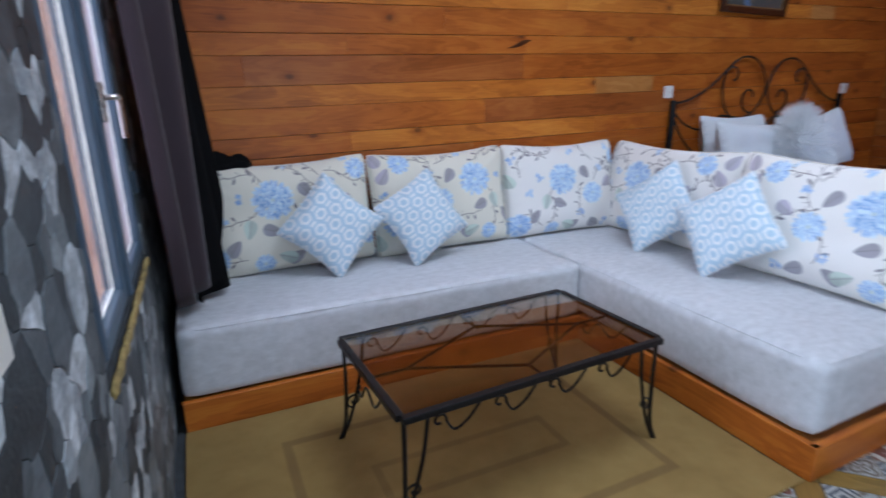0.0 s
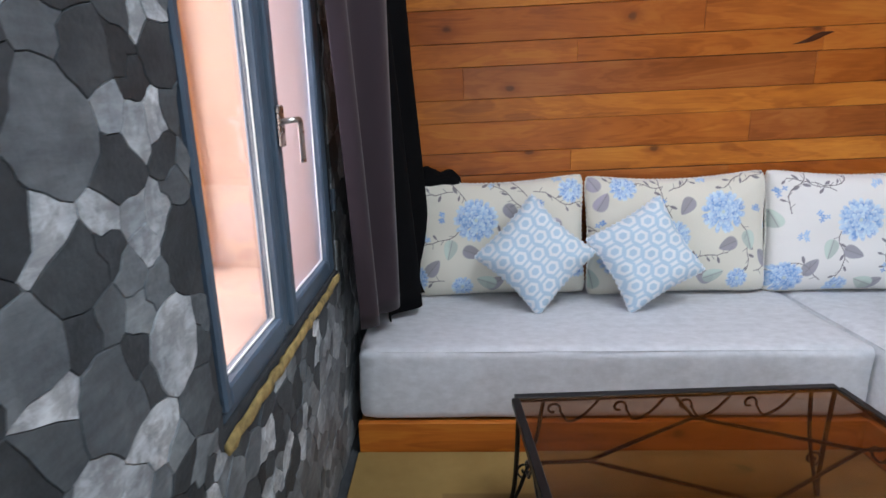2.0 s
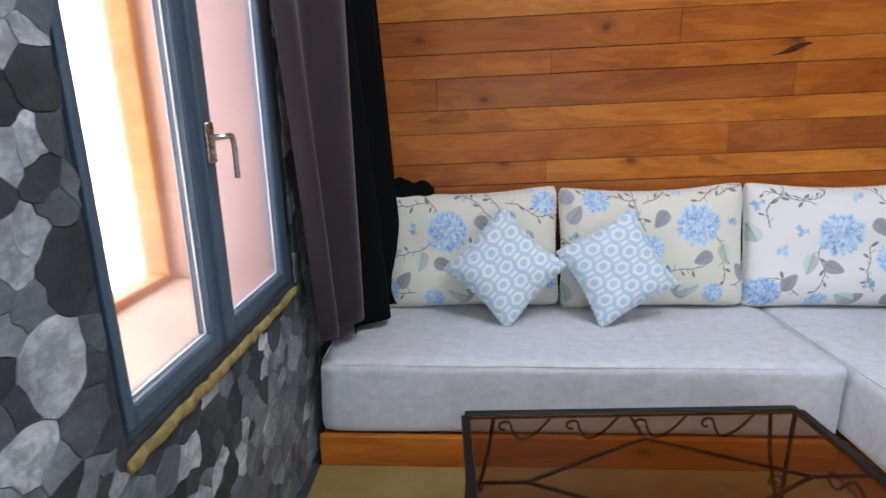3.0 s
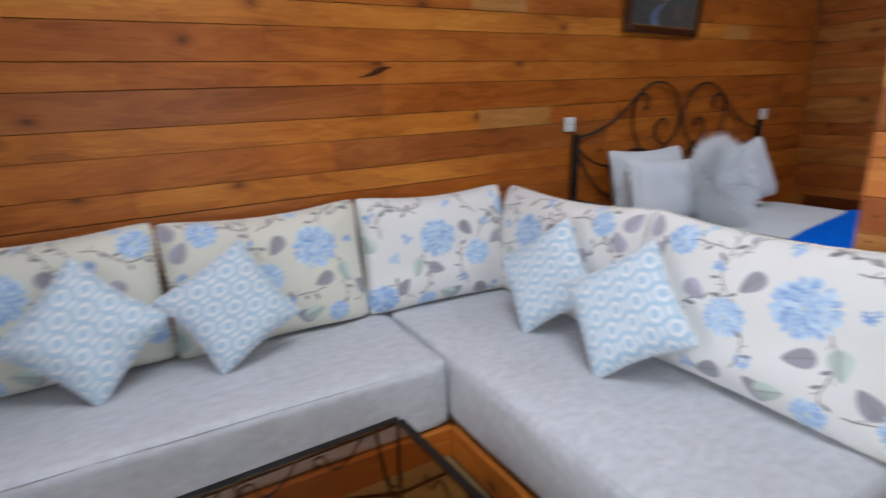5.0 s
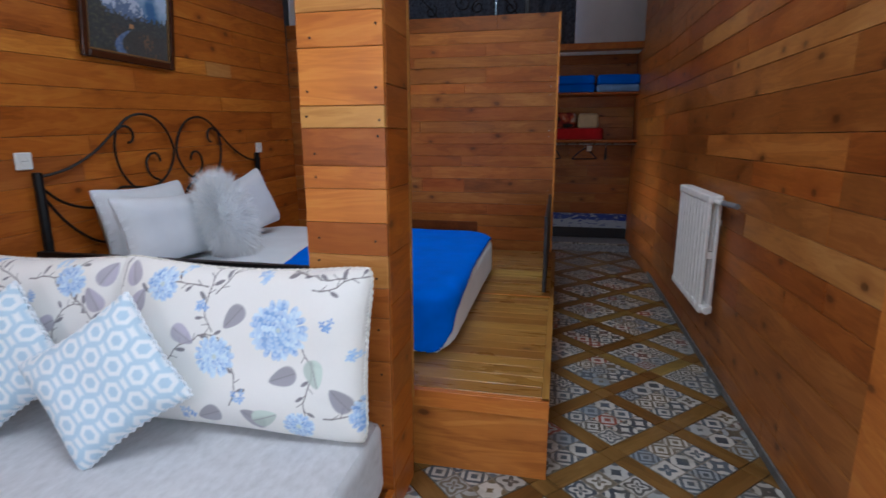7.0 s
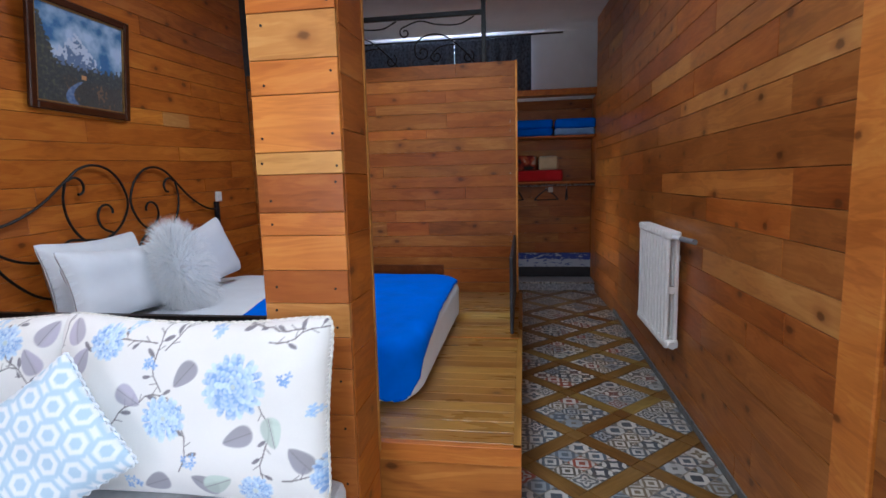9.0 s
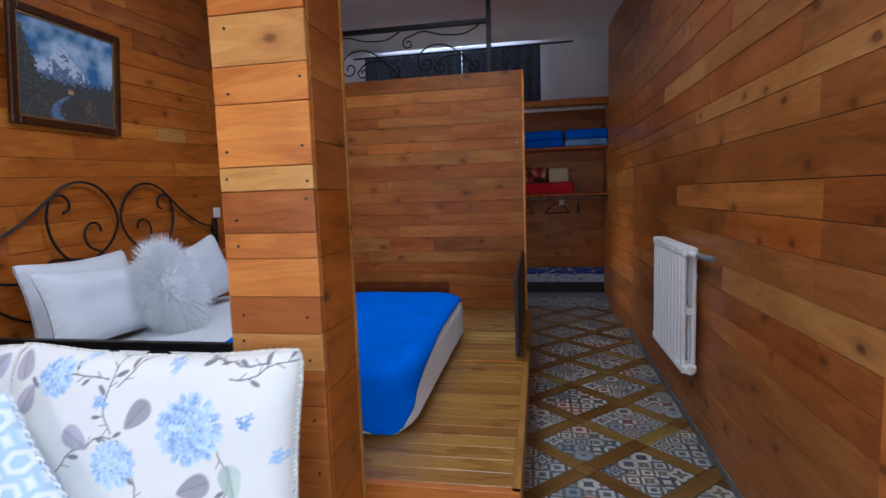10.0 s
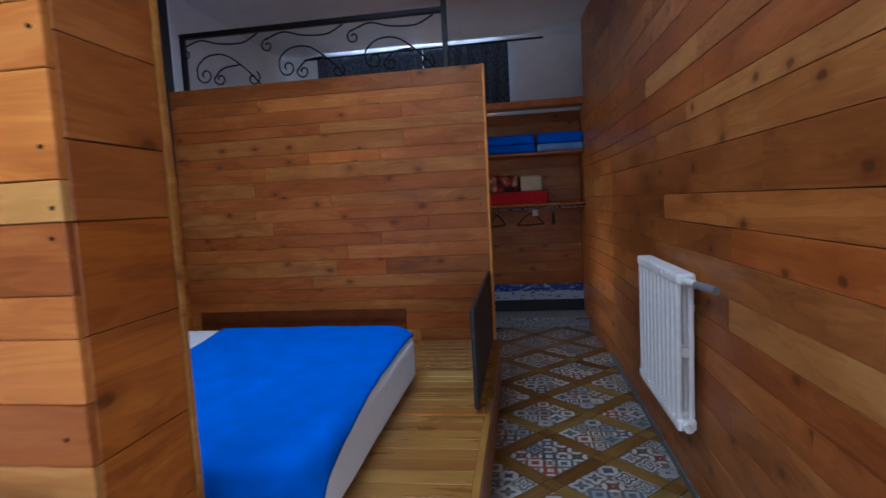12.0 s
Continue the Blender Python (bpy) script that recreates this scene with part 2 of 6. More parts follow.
def stone_material(name, lo, hi, mottle, rnd="object"):
    """Painted-looking slate pieces."""
    k = Mat(name, 0.6)
    r = k.rand() if rnd == "object" else k.island()
    comb = k.n("ShaderNodeCombineXYZ")
    for i, f in enumerate((0.0, 13.0, 29.0)):
        k.put(comb.inputs[i], k.math("MULTIPLY", r, f))
    pos = k.vmath("ADD", k.n("ShaderNodeNewGeometry").outputs["Position"], comb.outputs[0])
    f = k.math("FRACT", k.math("MULTIPLY", r, 5.77))
    tone = k.ramp(f, [(0.0, lo), (1.0, hi)])
    blot = k.noise(pos, 24, 5, 0.7, 0.4)
    big = k.noise(pos, 6, 3, 0.6, 0.5)
    scratch = k.noise(k.vmath("MULTIPLY", pos, (1, 14, 60)), 1.5, 3, 0.6)
    col = k.mix(k.math("MULTIPLY", k.step(blot, 0.40, 0.60), mottle), tone, tuple(v * 0.40 for v in hi))
    col = k.mix(1.0, col, k.ramp(big, [(0.28, (0.55, 0.57, 0.60)), (0.5, (0.95, 0.96, 0.97)), (0.74, (1.65, 1.62, 1.58))]), "MULTIPLY")
    col = k.mix(1.0, col, k.ramp(scratch, [(0.3, (0.82, 0.83, 0.84)), (0.7, (1.2, 1.2, 1.2))]), "MULTIPLY")
    k.color(col)
    k.bump(k.math("ADD", k.math("MULTIPLY", blot, 0.8), k.noise(pos, 110, 3)), 0.4, 0.004)
    return k.m


def tile_material():
    """Patchwork cement-tile print: small squares, each with its own ornament."""
    k = Mat("patchwork_tile", 0.28)
    r = k.rand()
    sep = k.n("ShaderNodeSeparateXYZ")
    k.put(sep.inputs[0], k.coords((1, 1, 1)))
    n = 3.0 / 0.32
    u, v = k.math("ADD", k.math("MULTIPLY", sep.outputs[0], n), 0.5), k.math("ADD", k.math("MULTIPLY", sep.outputs[1], n), 0.5)
    cu, cv = k.math("FLOOR", u), k.math("FLOOR", v)
    fu, fv = k.math("SUBTRACT", k.math("FRACT", u), 0.5), k.math("SUBTRACT", k.math("FRACT", v), 0.5)
    cell = k.n("ShaderNodeTexWhiteNoise", noise_dimensions="3D")
    comb = k.n("ShaderNodeCombineXYZ")
    k.put(comb.inputs[0], cu), k.put(comb.inputs[1], cv), k.put(comb.inputs[2], k.math("MULTIPLY", r, 91.0))
    k.put(cell.inputs["Vector"], comb.outputs[0])
    w = cell.outputs["Value"]
    rad = k.math("SQRT", k.math("ADD", k.math("MULTIPLY", fu, fu), k.math("MULTIPLY", fv, fv)))
    ang = k.math("ARCTAN2", fv, fu)
    petals = k.math("ADD", rad, k.math("MULTIPLY", k.math("COSINE", k.math("MULTIPLY", ang, 4.0)), 0.10))
    rings = k.math("SINE", k.math("MULTIPLY", petals, k.math("ADD", 10.0, k.math("MULTIPLY", w, 14.0))))
    star = k.math("SINE", k.math("MULTIPLY", k.math("MAXIMUM", k.math("ABSOLUTE", k.math("ADD", fu, fv)), k.math("ABSOLUTE", k.math("SUBTRACT", fu, fv))), k.math("ADD", 9.0, k.math("MULTIPLY", w, 12.0))))
    pick = k.math("GREATER_THAN", k.math("FRACT", k.math("MULTIPLY", w, 7.7)), 0.5)
    pat = k.math("ADD", k.math("MULTIPLY", pick, rings), k.math("MULTIPLY", k.math("SUBTRACT", 1.0, pick), star))
    qa, qb = k.math("SUBTRACT", 0.5, k.math("ABSOLUTE", fu)), k.math("SUBTRACT", 0.5, k.math("ABSOLUTE", fv))
    quarter = k.math("SINE", k.math("MULTIPLY", k.math("SQRT", k.math("ADD", k.math("MULTIPLY", qa, qa), k.math("MULTIPLY", qb, qb))), k.math("ADD", 9.0, k.math("MULTIPLY", w, 9.0))))
    pick2 = k.math("GREATER_THAN", k.math("FRACT", k.math("MULTIPLY", w, 5.3)), 0.62)
    pat = k.math("ADD", k.math("MULTIPLY", pick2, quarter), k.math("MULTIPLY", k.math("SUBTRACT", 1.0, pick2), pat))
    pat = k.math("ADD", pat, k.math("MULTIPLY", k.math("SUBTRACT", k.noise(k.coords(), 45, 2), 0.5), 0.9))
    mask = k.step(pat, -0.2, 0.2)
    inks = k.ramp(k.math("FRACT", k.math("MULTIPLY", w, 3.3)), [(0.0, (0.045, 0.055, 0.07)), (0.45, (0.09, 0.12, 0.15)), (0.62, (0.16, 0.12, 0.06)), (0.8, (0.06, 0.06, 0.06)), (0.93, (0.30, 0.06, 0.03)), (1.0, (0.20, 0.03, 0.02))])
    paper = k.ramp(k.math("FRACT", k.math("MULTIPLY", w, 11.3)), [(0.0, (0.55, 0.53, 0.48)), (0.6, (0.46, 0.46, 0.43)), (1.0, (0.22, 0.27, 0.31))])
    col = k.mix(mask, paper, inks)
    edge = k.math("MAXIMUM", k.math("ABSOLUTE", fu), k.math("ABSOLUTE", fv))
    col = k.mix(k.step(edge, 0.455, 0.485), col, (0.20, 0.18, 0.14))
    col = k.mix(k.math("MULTIPLY", k.step(k.noise(k.coords(), 9, 4), 0.42, 0.72), 0.4), col, (0.15, 0.13, 0.09))
    k.color(col)
    k.rough(k.math("ADD", 0.22, k.math("MULTIPLY", k.noise(k.coords(), 14, 3), 0.2)))
    return k.m


def glass(name, tint, rough=0.0):
    k = Mat(name, rough)
    k.b.inputs["Base Color"].default_value = (*tint, 1)
    k.b.inputs["Transmission Weight"].default_value = 1.0
    k.b.inputs["IOR"].default_value = 1.45
    return k.m


STONES = (
    stone_material("charcoal_stone", (0.022, 0.028, 0.032), (0.058, 0.070, 0.078), 0.35),
    stone_material("grey_stone", (0.070, 0.084, 0.092), (0.17, 0.195, 0.208), 0.35),
    stone_material("pale_stone", (0.34, 0.38, 0.40), (0.58, 0.62, 0.64), 0.8),
)
STONE_REST = stone_material("slate_stone_rest", (0.035, 0.04, 0.044), (0.30, 0.32, 0.33), 0.4, "island")
TILE = tile_material()
BAND_WOOD = wood("wood_look_tile", (0.10, 0.052, 0.014), (0.185, 0.098, 0.026), (0.26, 0.145, 0.046), 0.34, 4.0, False)
PANE = glass("window_glass", (1.0, 0.93, 0.95), 0.05)
MILKY = glass("lilac_rough_glass", (0.84, 0.74, 0.84), 0.32)
SMOKED = glass("smoked_glass", (0.43, 0.32, 0.25), 0.0)
FUR = fur_material()


def rug_material():
    k = Mat("mustard_rug", 0.95)
    f = k.noise(k.coords(), 7, 4, 0.6)
    g = k.noise(k.coords(), 350, 2, 0.6)
    base = k.ramp(f, [(0.25, (0.23, 0.14, 0.036)), (0.75, (0.32, 0.21, 0.062))])
    sep = k.n("ShaderNodeSeparateXYZ")
    k.put(sep.inputs[0], k.coords())
    # two woven border lines, running round the rug
    dx, dy = k.math("ABSOLUTE", sep.outputs[0]), k.math("ABSOLUTE", sep.outputs[1])
    d = k.math("MAXIMUM", k.math("SUBTRACT", dx, 0.60), k.math("SUBTRACT", dy, 0.35))
    line = k.math("MULTIPLY", k.step(k.math("ABSOLUTE", d), 0.022, 0.012), 0.55)
    line2 = k.math("MULTIPLY", k.step(k.math("ABSOLUTE", k.math("ADD", d, 0.26)), 0.018, 0.010), 0.4)
    col = k.mix(k.math("MAXIMUM", line, line2), base, (0.13, 0.07, 0.02))
    k.color(k.mix(k.math("MULTIPLY", g, 0.3), col, (0.16, 0.10, 0.03)))
    k.bump(g, 0.5, 0.004)
    return k.m


RUG = rug_material()

# ---------------------------------------------------------------- mesh helpers


def mesh_ob(name, bm, material, smooth=False):
    me = bpy.data.meshes.new(name)
    bm.normal_update()
    bm.to_mesh(me)
    bm.free()
    me.materials.append(material)
    if smooth:
        for p in me.polygons:
            p.use_smooth = True
    return new(name, me)


def part(name, bm, material, parent, label="", smooth=False):
    ob = mesh_ob(name, bm, material, smooth)
    ob.parent = parent
    if label:
        tagged(ob, label)
    return ob


def empty(name, m, label, category, group="", kind=""):
    ob = new(name)
    ob.matrix_world = m
    return tagged(ob, label, category, group, kind)


def box(bm, x0, x1, y0, y1, z0, z1, bevel=0.0, segs=1):
    tmp = bmesh.new()
    bmesh.ops.create_cube(tmp, size=1.0, matrix=Matrix.Translation(((x0 + x1) / 2, (y0 + y1) / 2, (z0 + z1) / 2)) @ Matrix.Diagonal((x1 - x0, y1 - y0, z1 - z0, 1)))
    if bevel:
        bmesh.ops.bevel(tmp, geom=tmp.edges[:], offset=bevel, segments=segs, profile=0.5, affect="EDGES")
    me = bpy.data.meshes.new("tmp")
    tmp.to_mesh(me)
    tmp.free()
    bm.from_mesh(me)
    bpy.data.meshes.remove(me)
    return bm


def box_bm(*a, **kw):
    return box(bmesh.new(), *a, **kw)


def tube(bm, pts, r, sides=6, flat=1.0):
    """A bar of radius r swept along pts; flat squeezes it sideways."""
    pts = [Vector(p) for p in pts]
    rings = []
    up = Vector((0, 0, 1))
    prev = None
    for i, p in enumerate(pts):
        d = (pts[min(i + 1, len(pts) - 1)] - pts[max(i - 1, 0)]).normalized()
        if prev is None:
            a = d.cross(up) if abs(d.z) < 0.95 else d.cross(Vector((0, 1, 0)))
        else:
            a = prev - d * prev.dot(d)
        a.normalize()
        prev = a
        b = d.cross(a)
        rings.append([bm.verts.new(p + a * (r * math.cos(2 * math.pi * j / sides)) + b * (r * flat * math.sin(2 * math.pi * j / sides))) for j in range(sides)])
    for q, s in zip(rings, rings[1:]):
        for j in range(sides):
            bm.faces.new((q[j], q[(j + 1) % sides], s[(j + 1) % sides], s[j]))
    bm.faces.new(rings[0][::-1])
    bm.faces.new(rings[-1])
    return bm


def tube_bm(pts, r, sides=6):
    return tube(bmesh.new(), pts, r, sides)


def spiral(cx, cy, r0, r1, a0, a1, n=26):
    """Points of a scroll in a plane: radius r0 to r1 while the angle runs from a0 to a1 degrees."""
    out = []
    for i in range(n + 1):
        f = i / n
        a, r = radians(a0 + (a1 - a0) * f), r0 + (r1 - r0) * f
        out.append((cx + r * math.cos(a), cy + r * math.sin(a)))
    return out


def smooth_line(ctrl, n=8):
    """Catmull-Rom curve through 2D or 3D control points."""
    c = [Vector(p) for p in ctrl]
    c = [c[0] * 2 - c[1], *c, c[-1] * 2 - c[-2]]
    out = []
    for i in range(1, len(c) - 2):
        for j in range(n):
            t = j / n
            p0, p1, p2, p3 = c[i - 1 : i + 3]
            out.append(0.5 * (2 * p1 + (p2 - p0) * t + (2 * p0 - 5 * p1 + 4 * p2 - p3) * t * t + (3 * p1 - p0 - 3 * p2 + p3) * t ** 3))
    out.append(c[-2])
    return out


# boards: length on local x, height on local z, thickness on local y (front at -y)
def board_mesh(length, height, thick, bevel=0.0016, gap=0.0009):
    bm = bmesh.new()
    lx, hz = length / 2 - 0.0003, height / 2 - gap
    loops = []
    for y, inset in ((thick, 0.0), (bevel, 0.0), (0.0, bevel)):
        loops.append([bm.verts.new((sx * (lx - inset), y, sz * (hz - inset))) for sx, sz in ((-1, -1), (1, -1), (1, 1), (-1, 1))])
    for q, s in zip(loops, loops[1:]):
        for j in range(4):
            bm.faces.new((q[j], q[(j + 1) % 4], s[(j + 1) % 4], s[j]))
    bm.faces.new(loops[-1])
    return bm


def board_wall(parent, material, origin, yaw, length, rows, mean_len, rng, thick=0.018, name="board", other=None, share=0.0, marked=(), joints=(), slope=0.0):
    """Rows of boards on a wall; rows are the heights of the joints. Local x along the wall, front towards local -y.

    other is a second timber for a share of the boards; marked gives (x0, x1, z, material) of boards that
    stand out; joints gives (x, z) of butt joints; slope tilts the rows by degrees."""
    base = pose(*origin, 0, 0, yaw) @ pose(0, 0, 0, 0, -slope, 0)
    for z0, z1 in zip(rows, rows[1:]):
        here = [m for m in marked if z0 < m[2] < z1]
        cuts = {0.0, length}
        fixed = sorted([x for x, z in joints if z0 < z < z1] + [v for m in here for v in m[:2] if 0.0 < v < length])
        stop = [0.0, *fixed, length]
        for a, b in zip(stop, stop[1:]):
            x = a + mean_len * (rng.uniform(0.25, 1.0) if a == 0.0 and not fixed else rng.uniform(0.6, 1.5))
            while x < b - 0.3:
                cuts.add(x)
                x += mean_len * rng.uniform(0.6, 1.5)
        cuts = sorted(cuts | set(fixed))
        for s, t in zip(cuts, cuts[1:]):
            mat = other if other is not None and rng.random() < share else material
            for m in here:
                if m[0] - 0.01 <= (s + t) / 2 <= m[1] + 0.01:
                    mat = m[3]
            ob = part(name, board_mesh(t - s, z1 - z0, thick, gap=rng.choice((0.0005, 0.0008, 0.0014, 0.002))), mat, parent)
            ob.matrix_parent_inverse = Matrix.Identity(4)
            ob.matrix_basis = base @ pose((s + t) / 2, -thick + rng.uniform(-0.0015, 0.0015), (z0 + z1) / 2)


def joint_rows(z0, z1, known, mean, rng):
    """Joint heights from z0 to z1, keeping the known ones."""
    out = [z0]
    marks = [k for k in known if z0 < k < z1] + [z1]
    for m in marks:
        gap = m - out[-1]
        n = max(1, round(gap / mean))
        if m in known and n == 1:
            out.append(m)
            continue
        cuts = sorted(out[-1] + gap * (i + rng.uniform(-0.16, 0.16)) / n for i in range(1, n))
        out.extend(cuts)
        out.append(m)
    return out


# ---------------------------------------------------------------- the plan
BACK, RIGHT, WEST = 2.81, -0.69, -0.158
CEIL, SOUTH, FAR, PART_X = 3.20, -2.4, 8.02, 5.83
STEP_X, STEP_Y, STEP_Z = 3.0, 0.258, 0.355
PART_Y = 0.285


def structure(name, label, category, *boxes, material=None):
    bm = bmesh.new()
    for b in boxes:
        box(bm, *b)
    return tagged(mesh_ob(name, bm, material), label, category, kind="structure")


# holes for the two added overhead lamps, never in view
ADDED_ROOF_LIGHTS = ((0.65, 1.85, 0.25, 1.45), (3.6, 4.9, 0.5, 1.6))


def roof_boxes():
    """The ceiling slab left round the two added, unseen roof openings."""
    out, x = [], -0.7
    for x0, x1, y0, y1 in ADDED_ROOF_LIGHTS:
        out += [(x, x0, -2.7, 3.1, CEIL, CEIL + 0.15), (x0, x1, -2.7, y0, CEIL, CEIL + 0.15), (x0, x1, y1, 3.1, CEIL, CEIL + 0.15)]
        x = x1
    return out + [(x, 8.4, -2.7, 3.1, CEIL, CEIL + 0.15)]


W4 = (6.28, 7.22, 0.88, 2.02)        # added unseen opening behind the partition, for fill light: x0, x1, z0, z1
floor = structure("floor", "wood-look and patchwork patterned ceramic tile floor", "floor", (-0.6, 8.3, -2.7, 3.1, -0.2, -0.006), material=MORTAR)
ceiling = structure("ceiling", "plain grey-white painted plaster ceiling", "ceiling", *roof_boxes(), material=WHITE_PLASTER)
wall_north = structure("wall_north", "varnished orange softwood plank wall behind the sofa", "wall", (-0.4, W4[0], BACK, BACK + 0.2, -0.1, CEIL), (W4[1], 8.3, BACK, BACK + 0.2, -0.1, CEIL), (W4[0], W4[1], BACK, BACK + 0.2, -0.1, W4[2]), (W4[0], W4[1], BACK, BACK + 0.2, W4[3], CEIL), material=MORTAR)
wall_south = structure("wall_south", "brown varnished plank wall along the passage", "wall", (2.0, 8.3, RIGHT - 0.16, RIGHT, -0.1, CEIL), material=MORTAR)
wall_back = structure("wall_back", "plain plaster wall closing the lounge", "wall", (-0.4, 0.2, SOUTH - 0.2, SOUTH, -0.1, CEIL), (2.2, 2.76, SOUTH - 0.2, SOUTH, -0.1, CEIL), (0.2, 2.2, SOUTH - 0.2, SOUTH, 2.2, CEIL), (2.6, 2.76, SOUTH, RIGHT - 0.16, -0.1, CEIL), material=WHITE_PLASTER)
wall_east = structure("wall_east", "white plaster end wall above the niche", "wall", (FAR, FAR + 0.2, -2.7, 3.1, -0.1, 2.42), (FAR + 0.0, FAR + 0.2, -2.7, 0.3, 2.42, CEIL), (FAR, FAR + 0.2, 2.1, 3.1, 2.42, CEIL), (FAR, FAR + 0.2, 0.3, 2.1, 3.09, CEIL), material=WHITE_PLASTER)
W1 = (1.06, 1.985, 0.735, 2.30)      # added unseen side opening behind: y0, y1, z0, z1
W2 = (-2.0, -0.5, 0.6, 2.1)          # side window behind
wall_west = structure(
    "wall_west", "grey and charcoal irregular stone-clad wall", "wall",
    (-0.68, WEST, SOUTH - 0.2, W2[0], -0.1, CEIL), (-0.68, WEST, W2[0], W2[1], -0.1, W2[2]), (-0.68, WEST, W2[0], W2[1], W2[3], CEIL),
    (-0.68, WEST, W2[1], W1[0], -0.1, CEIL), (-0.68, WEST, W1[0], W1[1], -0.1, W1[2]), (-0.68, WEST, W1[0], W1[1], W1[3], CEIL), (-0.68, WEST, W1[1], BACK, -0.1, CEIL), material=MORTAR)

# the window's reveal, lined with cream plaster and an outer timber strip
reveal = empty("trim", pose(0, 0, 0), "cream plastered window reveal with a timber edge strip", "trim", kind="structure")
for b in ((-0.68, -0.21, W1[1] - 0.02, W1[1] + 0.0, W1[2], W1[3]), (-0.68, -0.21, W1[0], W1[0] + 0.02, W1[2], W1[3]), (-0.68, -0.21, W1[0] + 0.02, W1[1] - 0.02, W1[2], W1[2] + 0.02), (-0.68, -0.21, W1[0] + 0.02, W1[1] - 0.02, W1[3] - 0.02, W1[3])):
    part("reveal_lining", box_bm(*b), CREAM_PLASTER, reveal)
part("timber_strip", box_bm(-0.64, -0.565, W1[1] - 0.055, W1[1] - 0.02, W1[2] + 0.02, W1[3] - 0.02, bevel=0.004), PALE_WOOD, reveal)
part("timber_strip", box_bm(-0.64, -0.565, W1[0] + 0.02, W1[1] - 0.055, W1[2] + 0.02, W1[2] + 0.05, bevel=0.004), PALE_WOOD, reveal)

# front window: frame, two sashes, panes, handle
window_1 = empty("window_1", pose(-0.176, 0, 0), "blue-grey painted two-sash casement window", "window", kind="structure")


def sash(y0, y1, z0, z1, x0, x1, rail, left=None, right=None):
    """A rectangular frame; left and right stiles may differ from the rails."""
    a, b = left or rail, right or rail
    bm = bmesh.new()
    box(bm, x0, x1, y0, y0 + a, z0, z1, bevel=0.005)
    box(bm, x0, x1, y1 - b, y1, z0, z1, bevel=0.005)
    box(bm, x0, x1, y0 + a + 0.0005, y1 - b - 0.0005, z0, z0 + rail, bevel=0.005)
    box(bm, x0, x1, y0 + a + 0.0005, y1 - b - 0.0005, z1 - rail, z1, bevel=0.005)
    return bm


part("window_frame", sash(W1[0], W1[1], W1[2], W1[3], -0.03, 0.012, 0.030, 0.014, 0.05), FRAME_PAINT, window_1)
for y0, y1, a, b, pane in ((W1[0] + 0.012, 1.452, 0.022, 0.055, PANE), (1.455, W1[1] - 0.046, 0.055, 0.07, MILKY)):
    s = part("sash", sash(y0, y1, W1[2] + 0.027, W1[3] - 0.027, -0.02, 0.024, 0.045, a, b), FRAME_PAINT, window_1)
    g = part("pane", box_bm(-0.004, 0.0, y0 + a - 0.003, y1 - b + 0.003, W1[2] + 0.070, W1[3] - 0.070), pane, s)
    g.visible_shadow = False
    bead = bmesh.new()
    box(bead, 0.001, 0.005, y1 - b - 0.003, y1 - b - 0.0005, W1[2] + 0.073, W1[3] - 0.073)
    box(bead, 0.001, 0.005, y0 + a + 0.0005, y1 - b - 0.004, W1[2] + 0.0725, W1[2] + 0.0755)
    part("glazing_bead", bead, WHITE_PLASTIC, s)
part("meeting_strip", box_bm(0.020, 0.036, 1.435, 1.472, W1[2] + 0.035, W1[3] - 0.035, bevel=0.004), FRAME_PAINT, window_1)
hb = bmesh.new()
box(hb, 0.037, 0.047, 1.440, 1.470, 1.195, 1.285, bevel=0.003)
handle = part("handle", hb, CHROME, window_1, "worn chrome window handle")
part("lever", tube(bmesh.new(), smooth_line([(0.047, 1.455, 1.25), (0.062, 1.457, 1.252), (0.072, 1.468, 1.253), (0.073, 1.492, 1.253), (0.072, 1.503, 1.246), (0.072, 1.506, 1.225), (0.072, 1.506, 1.155)], 5), 0.0065, 8), CHROME, handle)
for z in (0.95, 1.85):
    part("hinge", tube_bm([(0.03, W1[1] - 0.02, z), (0.03, W1[1] - 0.02, z + 0.07)], 0.008, 8), FRAME_PAINT, window_1)

# foam bead squeezed out under and beside the frame
rng = random.Random(4)
fb = bmesh.new()
pts = [(-0.150 + rng.uniform(-0.002, 0.003), 1.05 + i * 0.0235, 0.712 + rng.uniform(-0.003, 0.003)) for i in range(40)]
tube(fb, pts, 0.007, 10, 2.3)
for v in fb.verts:
    v.co += Vector((0, 0, 1)) * noise.noise(v.co * 55) * 0.007
tagged(mesh_ob("trim", fb, FOAM, True), "ragged yellow foam sealant under the window frame", "sealant", kind="structure")

# assumed casement, out of view, added round the west lamp
window_2 = empty("window_2", pose(-0.2, 0, 0), "unseen blue-grey casement frame added for light from the west", "window", kind="structure")
part("window_frame", sash(W2[0], W2[1], W2[2], W2[3], -0.03, 0.03, 0.06), FRAME_PAINT, window_2)

# invented doorway behind the camera, holding the south fill lamp
added_door_1 = empty("added_door_1", pose(0, SOUTH - 0.1, 0), "unseen blue-grey door frame added around a fill light", "door", kind="structure")
dbm = bmesh.new()
for x in (0.2, 1.18, 2.14):
    box(dbm, x, x + 0.06, -0.03, 0.03, 0.0, 2.2, bevel=0.004)
for z in (0.0, 2.12):
    box(dbm, 0.2605, 1.1795, -0.03, 0.03, z, z + 0.08, bevel=0.004)
    box(dbm, 1.2405, 2.1395, -0.03, 0.03, z, z + 0.08, bevel=0.004)
part("door_frame", dbm, FRAME_PAINT, added_door_1)

